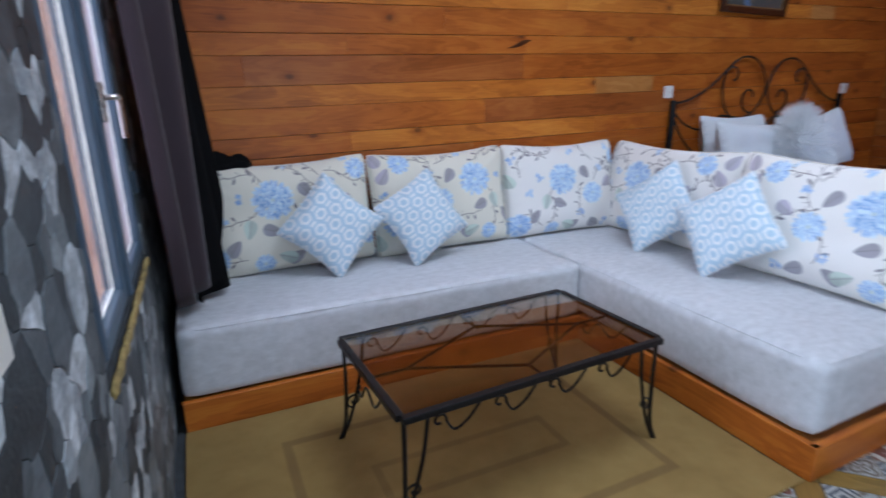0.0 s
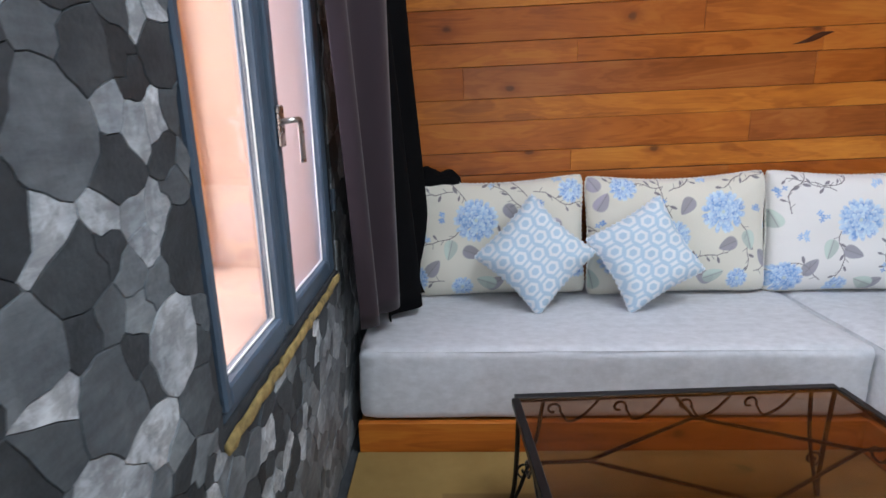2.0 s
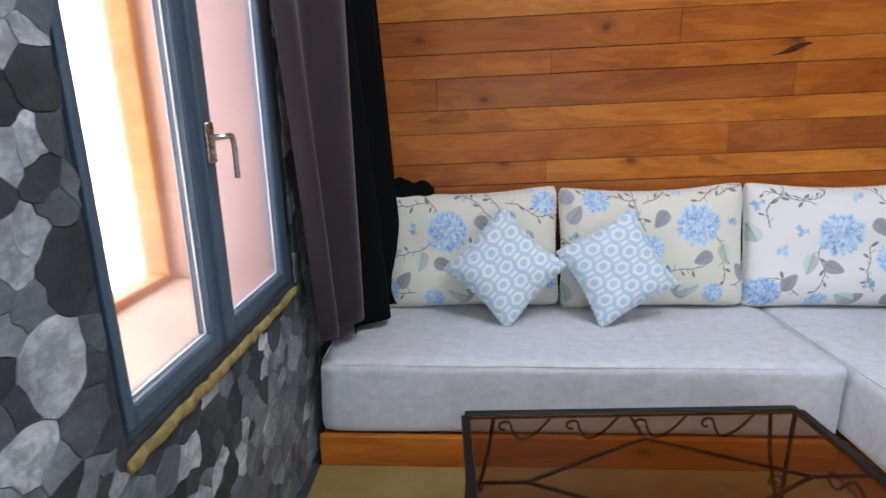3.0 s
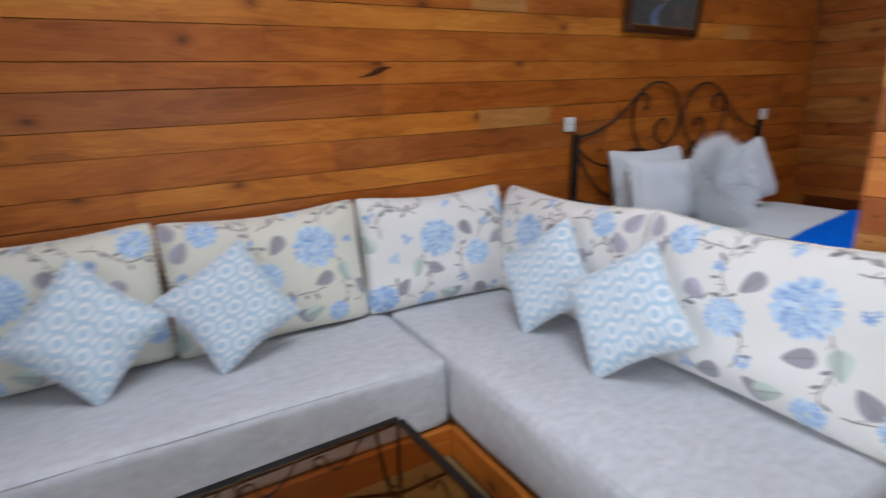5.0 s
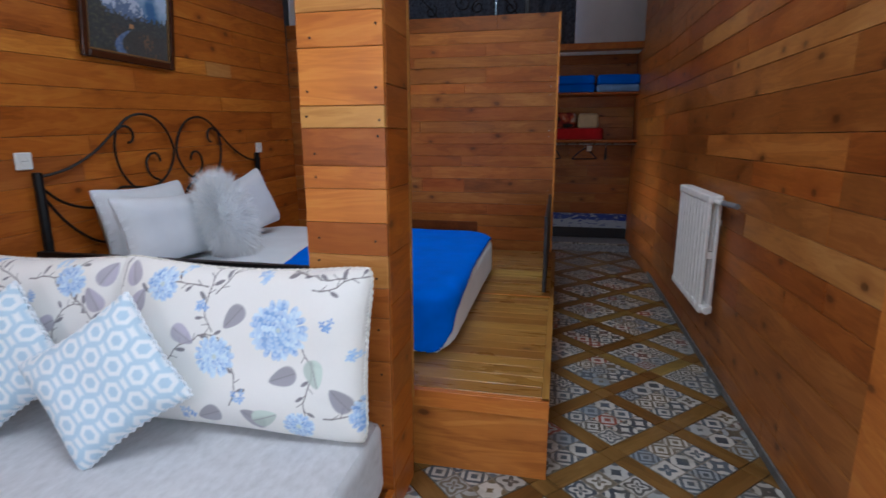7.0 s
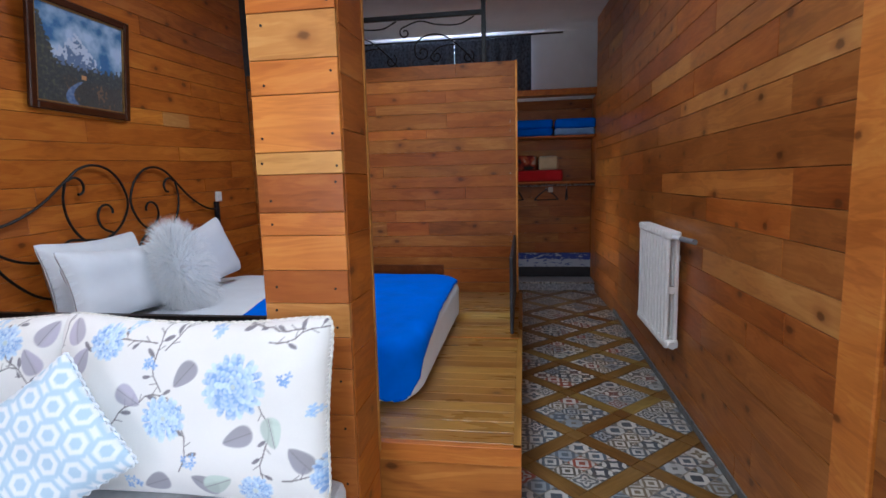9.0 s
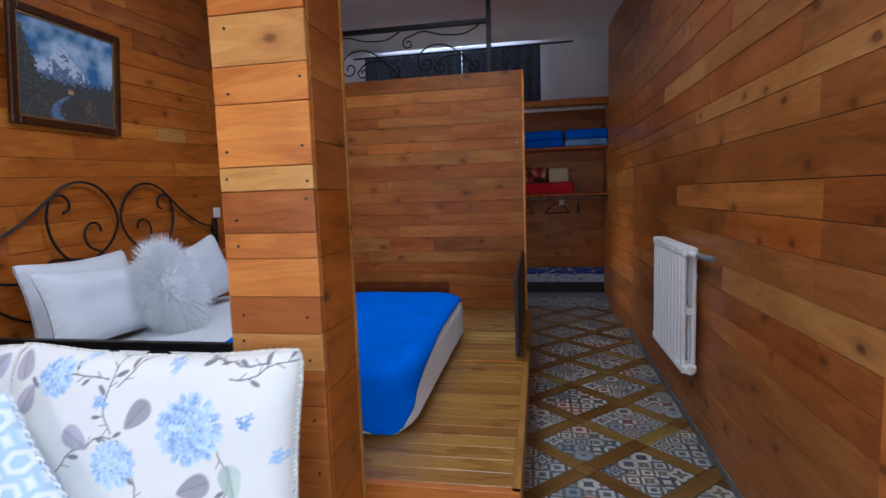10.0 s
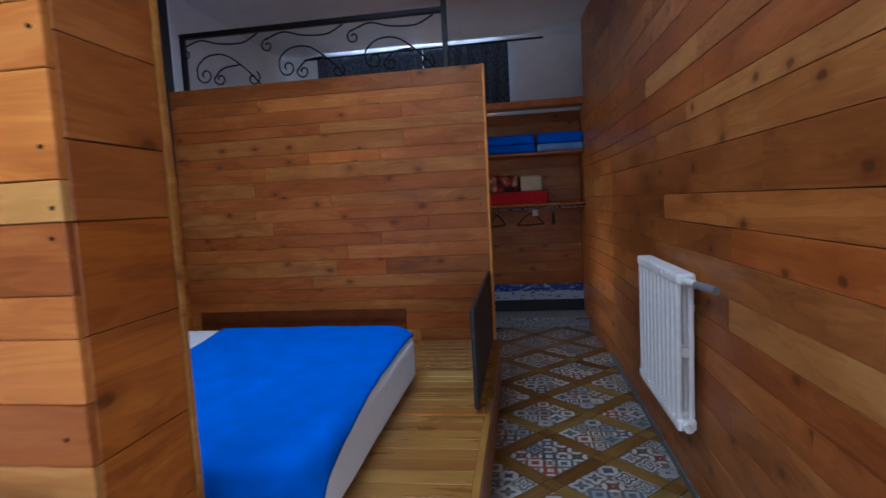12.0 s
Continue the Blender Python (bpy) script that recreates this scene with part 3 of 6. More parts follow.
# frame of the invented opening that holds the niche's fill lamp
window_4 = empty("window_4", pose(0, BACK + 0.1, 0), "unseen blue-grey frame added around the niche's fill light", "window", kind="structure")
rb = bmesh.new()
for x in (W4[0], W4[1] - 0.05):
    box(rb, x, x + 0.05, -0.03, 0.03, W4[2], W4[3])
for z in (W4[2], W4[3] - 0.05):
    box(rb, W4[0] + 0.0505, W4[1] - 0.0505, -0.03, 0.03, z, z + 0.05)
part("window_frame", rb, FRAME_PAINT, window_4)

# frames of the unseen roof openings added for the overhead fill
for n, (x0, x1, y0, y1) in enumerate(ADDED_ROOF_LIGHTS):
    w = empty("window_%d" % (5 + n), pose(0, 0, CEIL + 0.06), "unseen framed roof opening added in the ceiling for fill light", "window", kind="structure")
    rb = bmesh.new()
    box(rb, x0, x0 + 0.05, y0, y1, -0.03, 0.03)
    box(rb, x1 - 0.05, x1, y0, y1, -0.03, 0.03)
    box(rb, x0 + 0.0505, x1 - 0.0505, y0, y0 + 0.05, -0.03, 0.03)
    box(rb, x0 + 0.0505, x1 - 0.0505, y1 - 0.05, y1, -0.03, 0.03)
    part("window_frame", rb, FRAME_PAINT, w)

# upright strip between two stretches of the passage wall
tagged(mesh_ob("trim", box_bm(2.545, 2.72, RIGHT + 0.0005, RIGHT + 0.030, 0.0, CEIL, bevel=0.005), PILLAR_WOOD), "varnished orange upright timber strip on the passage wall", "post", kind="structure")
baseboard = tagged(mesh_ob("baseboard", box_bm(2.72, 7.6, RIGHT + 0.019, RIGHT + 0.03, 0.0, 0.045, bevel=0.003), CEMENT), "thin grey cement skirting strip along the passage wall", "skirting", kind="structure")

# ---------------------------------------------------------------- platform, partition, pillar
platform = empty("platform", pose(0, 0, 0), "raised timber platform of varnished boards under the bed", "platform", kind="structure")
part("core", box_bm(STEP_X + 0.02, PART_X, STEP_Y + 0.02, BACK - 0.02, 0.0, STEP_Z - 0.02), SIDE_WOOD, platform)


def loose_board(parent, material, length, height, thick, m, name="board"):
    ob = part(name, board_mesh(length, height, thick), material, parent)
    ob.matrix_basis = m
    return ob


rng = random.Random(11)
loose_board(platform, PILLAR_WOOD, 2.5, 0.075, 0.03, pose(STEP_X - 0.012, 1.508, STEP_Z - 0.0375, 0, 0, -90), "nosing")
loose_board(platform, RED_WOOD, 2.5, 0.277, 0.018, pose(STEP_X, 1.508, 0.1385, 0, 0, -90), "riser")
loose_board(platform, DECK_WOOD, PART_X - STEP_X, 0.06, 0.03, pose((STEP_X + PART_X) / 2, STEP_Y, STEP_Z - 0.03, 0, 0, 0), "nosing")
loose_board(platform, SIDE_WOOD, PART_X - STEP_X, 0.293, 0.018, pose((STEP_X + PART_X) / 2, STEP_Y + 0.01, 0.1465, 0, 0, 0), "riser")
x = STEP_X + 0.02
while x < PART_X - 0.03:
    w = min(rng.uniform(0.088, 0.098), PART_X - x)
    loose_board(platform, DECK_WOOD, BACK - STEP_Y - 0.05, w, 0.02, pose(x + w / 2, (BACK + STEP_Y) / 2 + 0.005, STEP_Z + 0.001, -90, 0, -90))
    x += w

partition = empty("partition", pose(0, 0, 0), "plank-clad partition behind the bed, ending below the ceiling", "partition", kind="structure")
part("core", box_bm(PART_X, PART_X + 0.05, PART_Y + 0.03, BACK - 0.002, 0.0, 2.40), SIDE_WOOD, partition)
part("edge_strip", box_bm(PART_X - 0.022, PART_X + 0.055, PART_Y + 0.010, PART_Y + 0.029, STEP_Z + 0.001, 2.405, bevel=0.003), PILLAR_WOOD, partition)
board_wall(partition, RED_WOOD, (PART_X, BACK - 0.001, 0), -90, BACK - PART_Y - 0.03, joint_rows(STEP_Z, 2.403, (), 0.108, random.Random(21)), 2.0, random.Random(22), other=SIDE_WOOD, share=0.4, marked=((1.30, 1.70, 1.01, PILLAR_WOOD), (1.13, 1.70, 1.84, PILLAR_WOOD)))

pillar = empty("pillar", pose(0, 0, 0), "square timber pillar clad in short orange boards", "pillar", kind="structure")
part("core", box_bm(2.67, 2.91, 0.815, 1.07, 0.0, CEIL), SIDE_WOOD, pillar)
PILLAR_JOINTS = (0.12, 0.33, 0.47, 0.62, 0.78, 0.885, 0.997, 1.106, 1.218, 1.291, 1.411, 1.481, 1.656, 1.761, 1.9, 2.02, 2.2, 2.33, 2.5, 2.62, 2.8, 2.93)
rows = (0.0, *PILLAR_JOINTS, CEIL)
rng = random.Random(31)
board_wall(pillar, PILLAR_WOOD, (2.672, 1.085, 0), -90, 0.286, rows, 5.0, random.Random(32), marked=[(0.0, 0.3, z, LIGHT_WOOD) for z in (0.94, 1.45, 1.83, 2.1)] + [(0.0, 0.3, z, RED_WOOD) for z in (0.40, 0.55, 0.70, 0.83, 1.05, 1.34)])
srows = joint_rows(0.0, CEIL, (0.62, 0.997, 1.218, 1.411, 1.72), 0.16, rng)
board_wall(pillar, WALL_WOOD, (2.674, 0.815, 0), 0, 0.236, srows, 5.0, random.Random(33), other=RED_WOOD, share=0.45)
board_wall(pillar, SIDE_WOOD, (2.91, 1.07, 0), 180, 0.236, srows, 5.0, random.Random(34))
board_wall(pillar, SIDE_WOOD, (2.912, 0.80, 0), 90, 0.286, srows, 5.0, random.Random(35))
part("edge_strip", box_bm(2.914, 2.930, 0.794, 0.7985, STEP_Z, CEIL), SIDE_WOOD, pillar)

# nail heads near the ends of the pillar's boards
nb = bmesh.new()
tube(nb, [(0, 0, 0), (0.0025, 0, 0)], 0.0042, 8)
nail_me = bpy.data.meshes.new("nail")
nb.to_mesh(nail_me)
nb.free()
nail_me.materials.append(IRON)
rng = random.Random(36)
for z0, z1 in zip(rows, rows[1:]):
    for y in (0.83, 1.05):
        if rng.random() < 0.75:
            ob = new("nail", nail_me)
            ob.parent = pillar
            ob.matrix_basis = pose(2.652, y + rng.uniform(-0.015, 0.015), (z0 + z1) / 2 + rng.uniform(-0.3, 0.3) * (z1 - z0))
shiny = nail_me.copy()
shiny.materials[0] = CHROME
for i in range(16):
    ob = new("nail", shiny)
    ob.parent = partition
    ob.matrix_basis = pose(PART_X - 0.0205, rng.choice((0.36, rng.uniform(0.8, 2.4))), rng.uniform(0.8, 2.3))
part("deck_trim", box_bm(4.400, 4.412, STEP_Y + 0.02, 1.2, STEP_Z + 0.0005, STEP_Z + 0.0035), PILLAR_WOOD, platform)

# ---------------------------------------------------------------- niche with shelves at the passage's end
niche = empty("niche", pose(0, 0, 0), "open plank-lined wardrobe niche with three wooden shelves", "wardrobe niche", kind="structure")
NX = 7.56
part("back_panel", box_bm(FAR - 0.02, FAR - 0.002, -0.68, 2.8, 0.42, 2.36), SIDE_WOOD, niche)
board_wall(niche, RED_WOOD, (FAR - 0.021, 1.2, 0), -90, 1.80, joint_rows(0.425, 2.355, (), 0.12, random.Random(23)), 1.4, random.Random(24), thick=0.014, other=SIDE_WOOD, share=0.3)
part("lintel", box_bm(NX, NX + 0.04, -0.67, 2.8, 2.36, 2.43, bevel=0.003), WALL_WOOD, niche)
part("top_shelf", box_bm(NX + 0.04, FAR - 0.02, -0.67, 2.8, 2.40, 2.43), WALL_WOOD, niche)
part("shelf", box_bm(NX, FAR - 0.037, -0.6045, 1.8, 1.865, 1.89, bevel=0.003), WALL_WOOD, niche)
part("shelf", box_bm(NX, FAR - 0.037, -0.6045, 1.8, 1.325, 1.350, bevel=0.003), WALL_WOOD, niche)
part("side_panel", box_bm(NX + 0.002, FAR - 0.037, -0.668, -0.605, 0.11, 2.355, bevel=0.003), RED_WOOD, niche)
part("step", box_bm(NX + 0.06, FAR - 0.001, -0.668, 2.8, 0.0, 0.10, bevel=0.004), plain("pale_step_tile", (0.30, 0.32, 0.36), 0.4, 0, 0.5, 40), niche)
part("step_edge", box_bm(NX + 0.05, NX + 0.064, -0.666, 2.8, 0.085, 0.106), CHROME, niche)
part("dark_strip", box_bm(FAR - 0.03, FAR - 0.003, -0.666, 2.8, 0.104, 0.235), DARK_PANEL, niche)


def blue_tile_material():
    k = Mat("blue_white_tile", 0.3)
    f = k.noise(k.coords((14, 14, 40)), 1.0, 3, 0.6)
    sep = k.n("ShaderNodeSeparateXYZ")
    k.put(sep.inputs[0], k.coords())
    low = k.step(sep.outputs[2], 0.345, 0.33)
    k.color(k.mix(k.step(k.math("ADD", f, k.math("MULTIPLY", low, 0.18)), 0.55, 0.62), (0.012, 0.045, 0.30), (0.42, 0.48, 0.58)))
    return k.m


part("tile_band", box_bm(FAR - 0.028, FAR - 0.004, -0.666, 2.8, 0.236, 0.418), blue_tile_material(), niche)
part("clothes_rod", tube_bm([(NX + 0.06, -0.604, 1.302), (NX + 0.06, 1.8, 1.302)], 0.012, 10), CHROME, niche)

# loft window slit above the niche
window_3 = empty("window_3", pose(FAR + 0.1, 0, 0), "narrow loft window with a dark frame", "window", kind="structure")
part("window_frame", sash(0.3, 2.1, 2.425, 3.085, -0.03, 0.03, 0.045), FRAME_PAINT, window_3)

# ---------------------------------------------------------------- sofa


def soft_box(sx, sy, sz, r=0.05, n=(26, 14, 5), sag=0.006, seed=0.0):
    """A mattress: rounded box with slightly uneven faces; origin at the middle of its base."""
    bm = bmesh.new()
    bmesh.ops.create_cube(bm, size=2.0)
    bmesh.ops.subdivide_edges(bm, edges=bm.edges[:], cuts=17, use_grid_fill=True)
    h = Vector((sx / 2, sy / 2, sz / 2))
    for v in bm.verts:
        # denser near the rims
        p = Vector([math.copysign(abs(c) ** 0.6, c) * hh for c, hh in zip(v.co, h)])
        q = Vector([max(-hh + r, min(hh - r, c)) for c, hh in zip(p, h)])
        d = p - q
        if d.length > 1e-6:
            p = q + d.normalized() * r
        w = noise.noise((p + Vector((seed, 0, 0))) * 3.2) * sag * 1.6 + noise.noise((p + Vector((seed, 3, 0))) * 11) * sag * 0.5
        v.co = p + Vector((0, 0, h.z)) + p.normalized() * w
        v.co.z = max(v.co.z, 0.0)
    return bm


def sofa_section(label, mat_size, mat_at, r, seed, boards, slab):
    s = empty("sofa", pose(0, 0, 0), label, "sofa", "sections of the corner sofa")
    m = part("mattress", soft_box(*mat_size, r, seed=seed), GREY_SOFA, s, "light grey fabric mattress", True)
    m.matrix_basis = pose(*mat_at)
    # sewn seam round the mattress's upper rim
    hx, hy = mat_size[0] / 2 - r * 0.29, mat_size[1] / 2 - r * 0.29
    z = mat_size[2] - r * 0.29
    pts = []
    for a, b, c, d in ((-hx, -hy, hx, -hy), (hx, -hy, hx, hy), (hx, hy, -hx, hy), (-hx, hy, -hx, -hy)):
        pts += [(a + (c - a) * f / 24, b + (d - b) * f / 24, z + 0.003 * noise.noise(Vector((a + f * 0.2, b, seed)))) for f in range(1, 24)]
    part("seam", tube(bmesh.new(), pts + pts[:1], 0.003, 6), GREY_SOFA, m)
    for length, height, at in boards:
        part("front_board", board_mesh(length, height, 0.025), WALL_WOOD, s, "varnished plank").matrix_basis = at
    part("slab", box_bm(*slab), SIDE_WOOD, s)
    return s


sofa_section("long light grey corner sofa section on a plank base", (1.895, 0.80, 0.292), (0.837, 2.405, 0.125), 0.035, 1, ((1.90, 0.128, pose(0.835, 1.985, 0.064)),), (-0.11, 1.79, 2.012, 2.78, 0.0, 0.118))
sofa_section("light grey sofa section beside the pillar on orange planks", (0.86, 1.98, 0.292), (2.222, 1.815, 0.125), 0.05, 7, ((1.19, 0.132, pose(1.772, 1.388, 0.066, 0, 0, -90)), (0.87, 0.132, pose(2.21, 0.79, 0.066))), (1.80, 2.645, 0.818, 2.78, 0.0, 0.118))

# ---------------------------------------------------------------- cushions


def seg_dist(px, py, a, b):
    dx, dy = b[0] - a[0], b[1] - a[1]
    t = np.clip(((px - a[0]) * dx + (py - a[1]) * dy) / (dx * dx + dy * dy + 1e-12), 0, 1)
    return np.hypot(px - a[0] - t * dx, py - a[1] - t * dy)


# one repeat of the printed bouquet, in metres from its middle
HEADS = ((0.10, 0.07, 0.092, 0.75), (-0.12, -0.03, 0.066, 0.95), (0.40, -0.19, 0.070, 0.15), (0.17, -0.23, 0.046, 0.6), (-0.36, -0.12, 0.080, 0.35), (-0.33, 0.19, 0.055, 0.7))
BLOOMS = ((-0.18, 0.13, 0.5), (0.26, 0.09, 0.4), (0.33, 0.0, 0.8), (-0.03, -0.14, 0.3), (-0.27, 0.25, 0.9), (0.42, 0.20, 0.5), (-0.43, 0.03, 0.2), (0.02, 0.23, 0.7), (-0.22, -0.22, 0.4))
LEAVES = ((0.12, -0.075, 200, 0), (0.22, -0.06, 285, 1), (0.02, -0.215, 150, 0), (0.06, -0.21, 20, 1), (-0.06, 0.10, 230, 0), (-0.42, 0.13, 60, 2), (-0.14, -0.22, 200, 0), (-0.47, -0.22, 100, 1), (-0.46, 0.22, 120, 2), (0.30, -0.14, 130, 0), (0.44, 0.08, 70, 1), (-0.24, 0.03, 330, 2))
STEMS = ((-0.13, 0.05, 95, 6), (-0.13, 0.17, 30, 6), (-0.16, 0.19, 195, 5), (0.18, 0.02, 310, 5), (0.20, 0.20, 20, 4), (-0.30, -0.06, 60, 5), (0.25, -0.20, 10, 5), (0.38, 0.10, 60, 5), (-0.42, -0.04, 110, 5), (-0.06, -0.18, 60, 4), (0.30, 0.24, 190, 4))


def floral_print(px, py, w, h, seed):
    """Dahlia heads, small blooms, grey leaves and thin stems on cream, for points in metres."""
    r = np.random.RandomState(seed)
    col = np.empty((len(px), 3))
    col[:] = (0.84, 0.815, 0.775) if seed > 10 else (0.78, 0.745, 0.63)
    flip = -1 if seed % 2 else 1
    dx, dy = r.uniform(-0.10, 0.10), r.uniform(-0.03, 0.03)
    px, py = flip * (px - dx), py - dy
    px = (px + 0.50) % 1.0 - 0.50

    def near(x, y, rad):
        return np.nonzero((np.abs(px - x) < rad) & (np.abs(py - y) < rad))[0]

    def lay(ids, mask, c, amt=1.0):
        m = (np.clip(mask, 0, 1) * amt)[:, None]
        col[ids] = col[ids] * (1 - m) + np.array(c) * m

    def twig_leaf(e, b, size, c):
        ids = near(e[0], e[1], 0.05)
        s, t = (px[ids] - e[0]) * np.cos(b) + (py[ids] - e[1]) * np.sin(b), -(px[ids] - e[0]) * np.sin(b) + (py[ids] - e[1]) * np.cos(b)
        lay(ids, (1 - (s / size) ** 2 - (t / (size * 0.42)) ** 2) * 3, c, 0.9)

    for x, y, a, n in STEMS:
        p, a0 = (x, y), radians(a)
        for k in range(n + 4):
            a0 += r.uniform(-0.5, 0.5)
            q = (p[0] + 0.026 * np.cos(a0), p[1] + 0.026 * np.sin(a0))
            ids = near(p[0], p[1], 0.06)
            lay(ids, (0.0027 - seg_dist(px[ids], py[ids], p, q)) / 0.0015, (0.13, 0.10, 0.10), 0.9)
            b = a0 + r.choice((-1, 1)) * r.uniform(0.6, 1.1)
            e = (q[0] + 0.024 * np.cos(b), q[1] + 0.024 * np.sin(b))
            lay(ids, (0.0021 - seg_dist(px[ids], py[ids], q, e)) / 0.0014, (0.16, 0.13, 0.13), 0.8)
            if k % 2 or k == n + 3:
                twig_leaf(e, b, r.uniform(0.012, 0.019), (0.17, 0.15, 0.17))
            p = q
    tones = ((0.25, 0.235, 0.27), (0.46, 0.54, 0.47), (0.36, 0.33, 0.40))
    for x, y, a, k in LEAVES:
        ids = near(x, y, 0.09)
        ca, sa = np.cos(radians(a)), np.sin(radians(a))
        s, t = (px[ids] - x) * ca + (py[ids] - y) * sa, -(px[ids] - x) * sa + (py[ids] - y) * ca
        wid = 0.030 * (1 - 0.45 * s / 0.05)
        leaf = (1 - (s / 0.048) ** 2 - (t / wid) ** 2) * 4
        lay(ids, leaf, tones[k], 0.85)
        lay(ids, np.minimum(leaf, (t / wid) * 3), tuple(min(1.0, v * 1.5) for v in tones[k]), 0.6)
        lay(ids, np.minimum(leaf, (0.0020 - np.abs(t)) / 0.001), (0.20, 0.18, 0.20), 0.6)
    deep, pale, white = np.array((0.14, 0.31, 0.66)), np.array((0.46, 0.68, 0.90)), np.array((0.80, 0.88, 0.92))
    for x, y, rad, light in HEADS:
        for ring in range(6, -1, -1):
            rr = rad * (ring + 0.35) / 7
            n = max(4, int(6 + ring * 3.2))
            for k in range(n):
                a = 2 * np.pi * (k + 0.5 * (ring % 2)) / n + r.uniform(-0.15, 0.15)
                fx, fy = x + rr * np.cos(a), y + rr * np.sin(a) * 0.94
                ids = near(fx, fy, 0.03)
                s, t = (px[ids] - fx) * np.cos(a) + (py[ids] - fy) * np.sin(a), -(px[ids] - fx) * np.sin(a) + (py[ids] - fy) * np.cos(a)
                v = np.clip(light * 0.55 + r.uniform(-0.3, 0.75) - 0.15 * (ring % 2), 0, 1)
                c = deep * (1 - v) + (pale * 0.6 + white * 0.4 if v > 0.7 else pale) * v
                pet = 1 - (s / (rad * 0.21)) ** 2 - (t / (rad * 0.115)) ** 2
                lay(ids, pet * 3, c, 0.9)
                lay(ids, np.minimum(pet * 3, (s - rad * 0.04) / (rad * 0.08)), c * 0.35 + white * 0.65, 0.75)
        ids = near(x, y, 0.03)
        lay(ids, (0.010 - np.hypot(px[ids] - x, py[ids] - y)) / 0.004, (0.62, 0.68, 0.62), 0.8)
    for x, y, light in BLOOMS:
        for k in range(6):
            a, rr = r.uniform(0, 2 * np.pi), 0.022 * np.sqrt(r.rand())
            fx, fy = x + rr * np.cos(a), y + rr * np.sin(a)
            ids = near(fx, fy, 0.03)
            d, th = np.hypot(px[ids] - fx, py[ids] - fy), np.arctan2(py[ids] - fy, px[ids] - fx)
            v = np.clip(light + r.uniform(-0.4, 0.3), 0, 1)
            lay(ids, (0.0125 * (0.75 + 0.35 * np.cos(4 * th + a)) - d) / 0.003, deep * (1 - v) + pale * v, 0.9)
            lay(ids, (0.003 - d) / 0.002, (0.75, 0.78, 0.72), 0.8)
    return col


def lattice_print(px, py, cell=0.082):
    """Interlocked pale-blue hexagon rings on white."""
    col = np.empty((len(px), 3))
    col[:] = (0.80, 0.83, 0.86)
    best = np.full(len(px), 9.0)
    for ox, oy in ((0, 0), (0.5, 0.5)):
        u = ((px / cell + ox) % 1) - 0.5
        v = ((py / (cell * 1.5) + oy) % 1) - 0.5
        ux, vy = np.abs(u) * cell, np.abs(v) * cell * 1.5
        hexd = np.maximum(ux, ux * 0.5 + vy * 0.72) * 0.072 / cell
        best = np.minimum(best, hexd)
    blue = np.array((0.46, 0.62, 0.74))
    ring = np.clip(1 - np.abs(best - 0.0255) / 0.0060, 0, 1) * 1.7
    dot = np.clip((0.0125 - best) / 0.002, 0, 1)
    m = np.clip(np.maximum(ring, dot), 0, 1)[:, None]
    return col * (1 - m) + blue * m


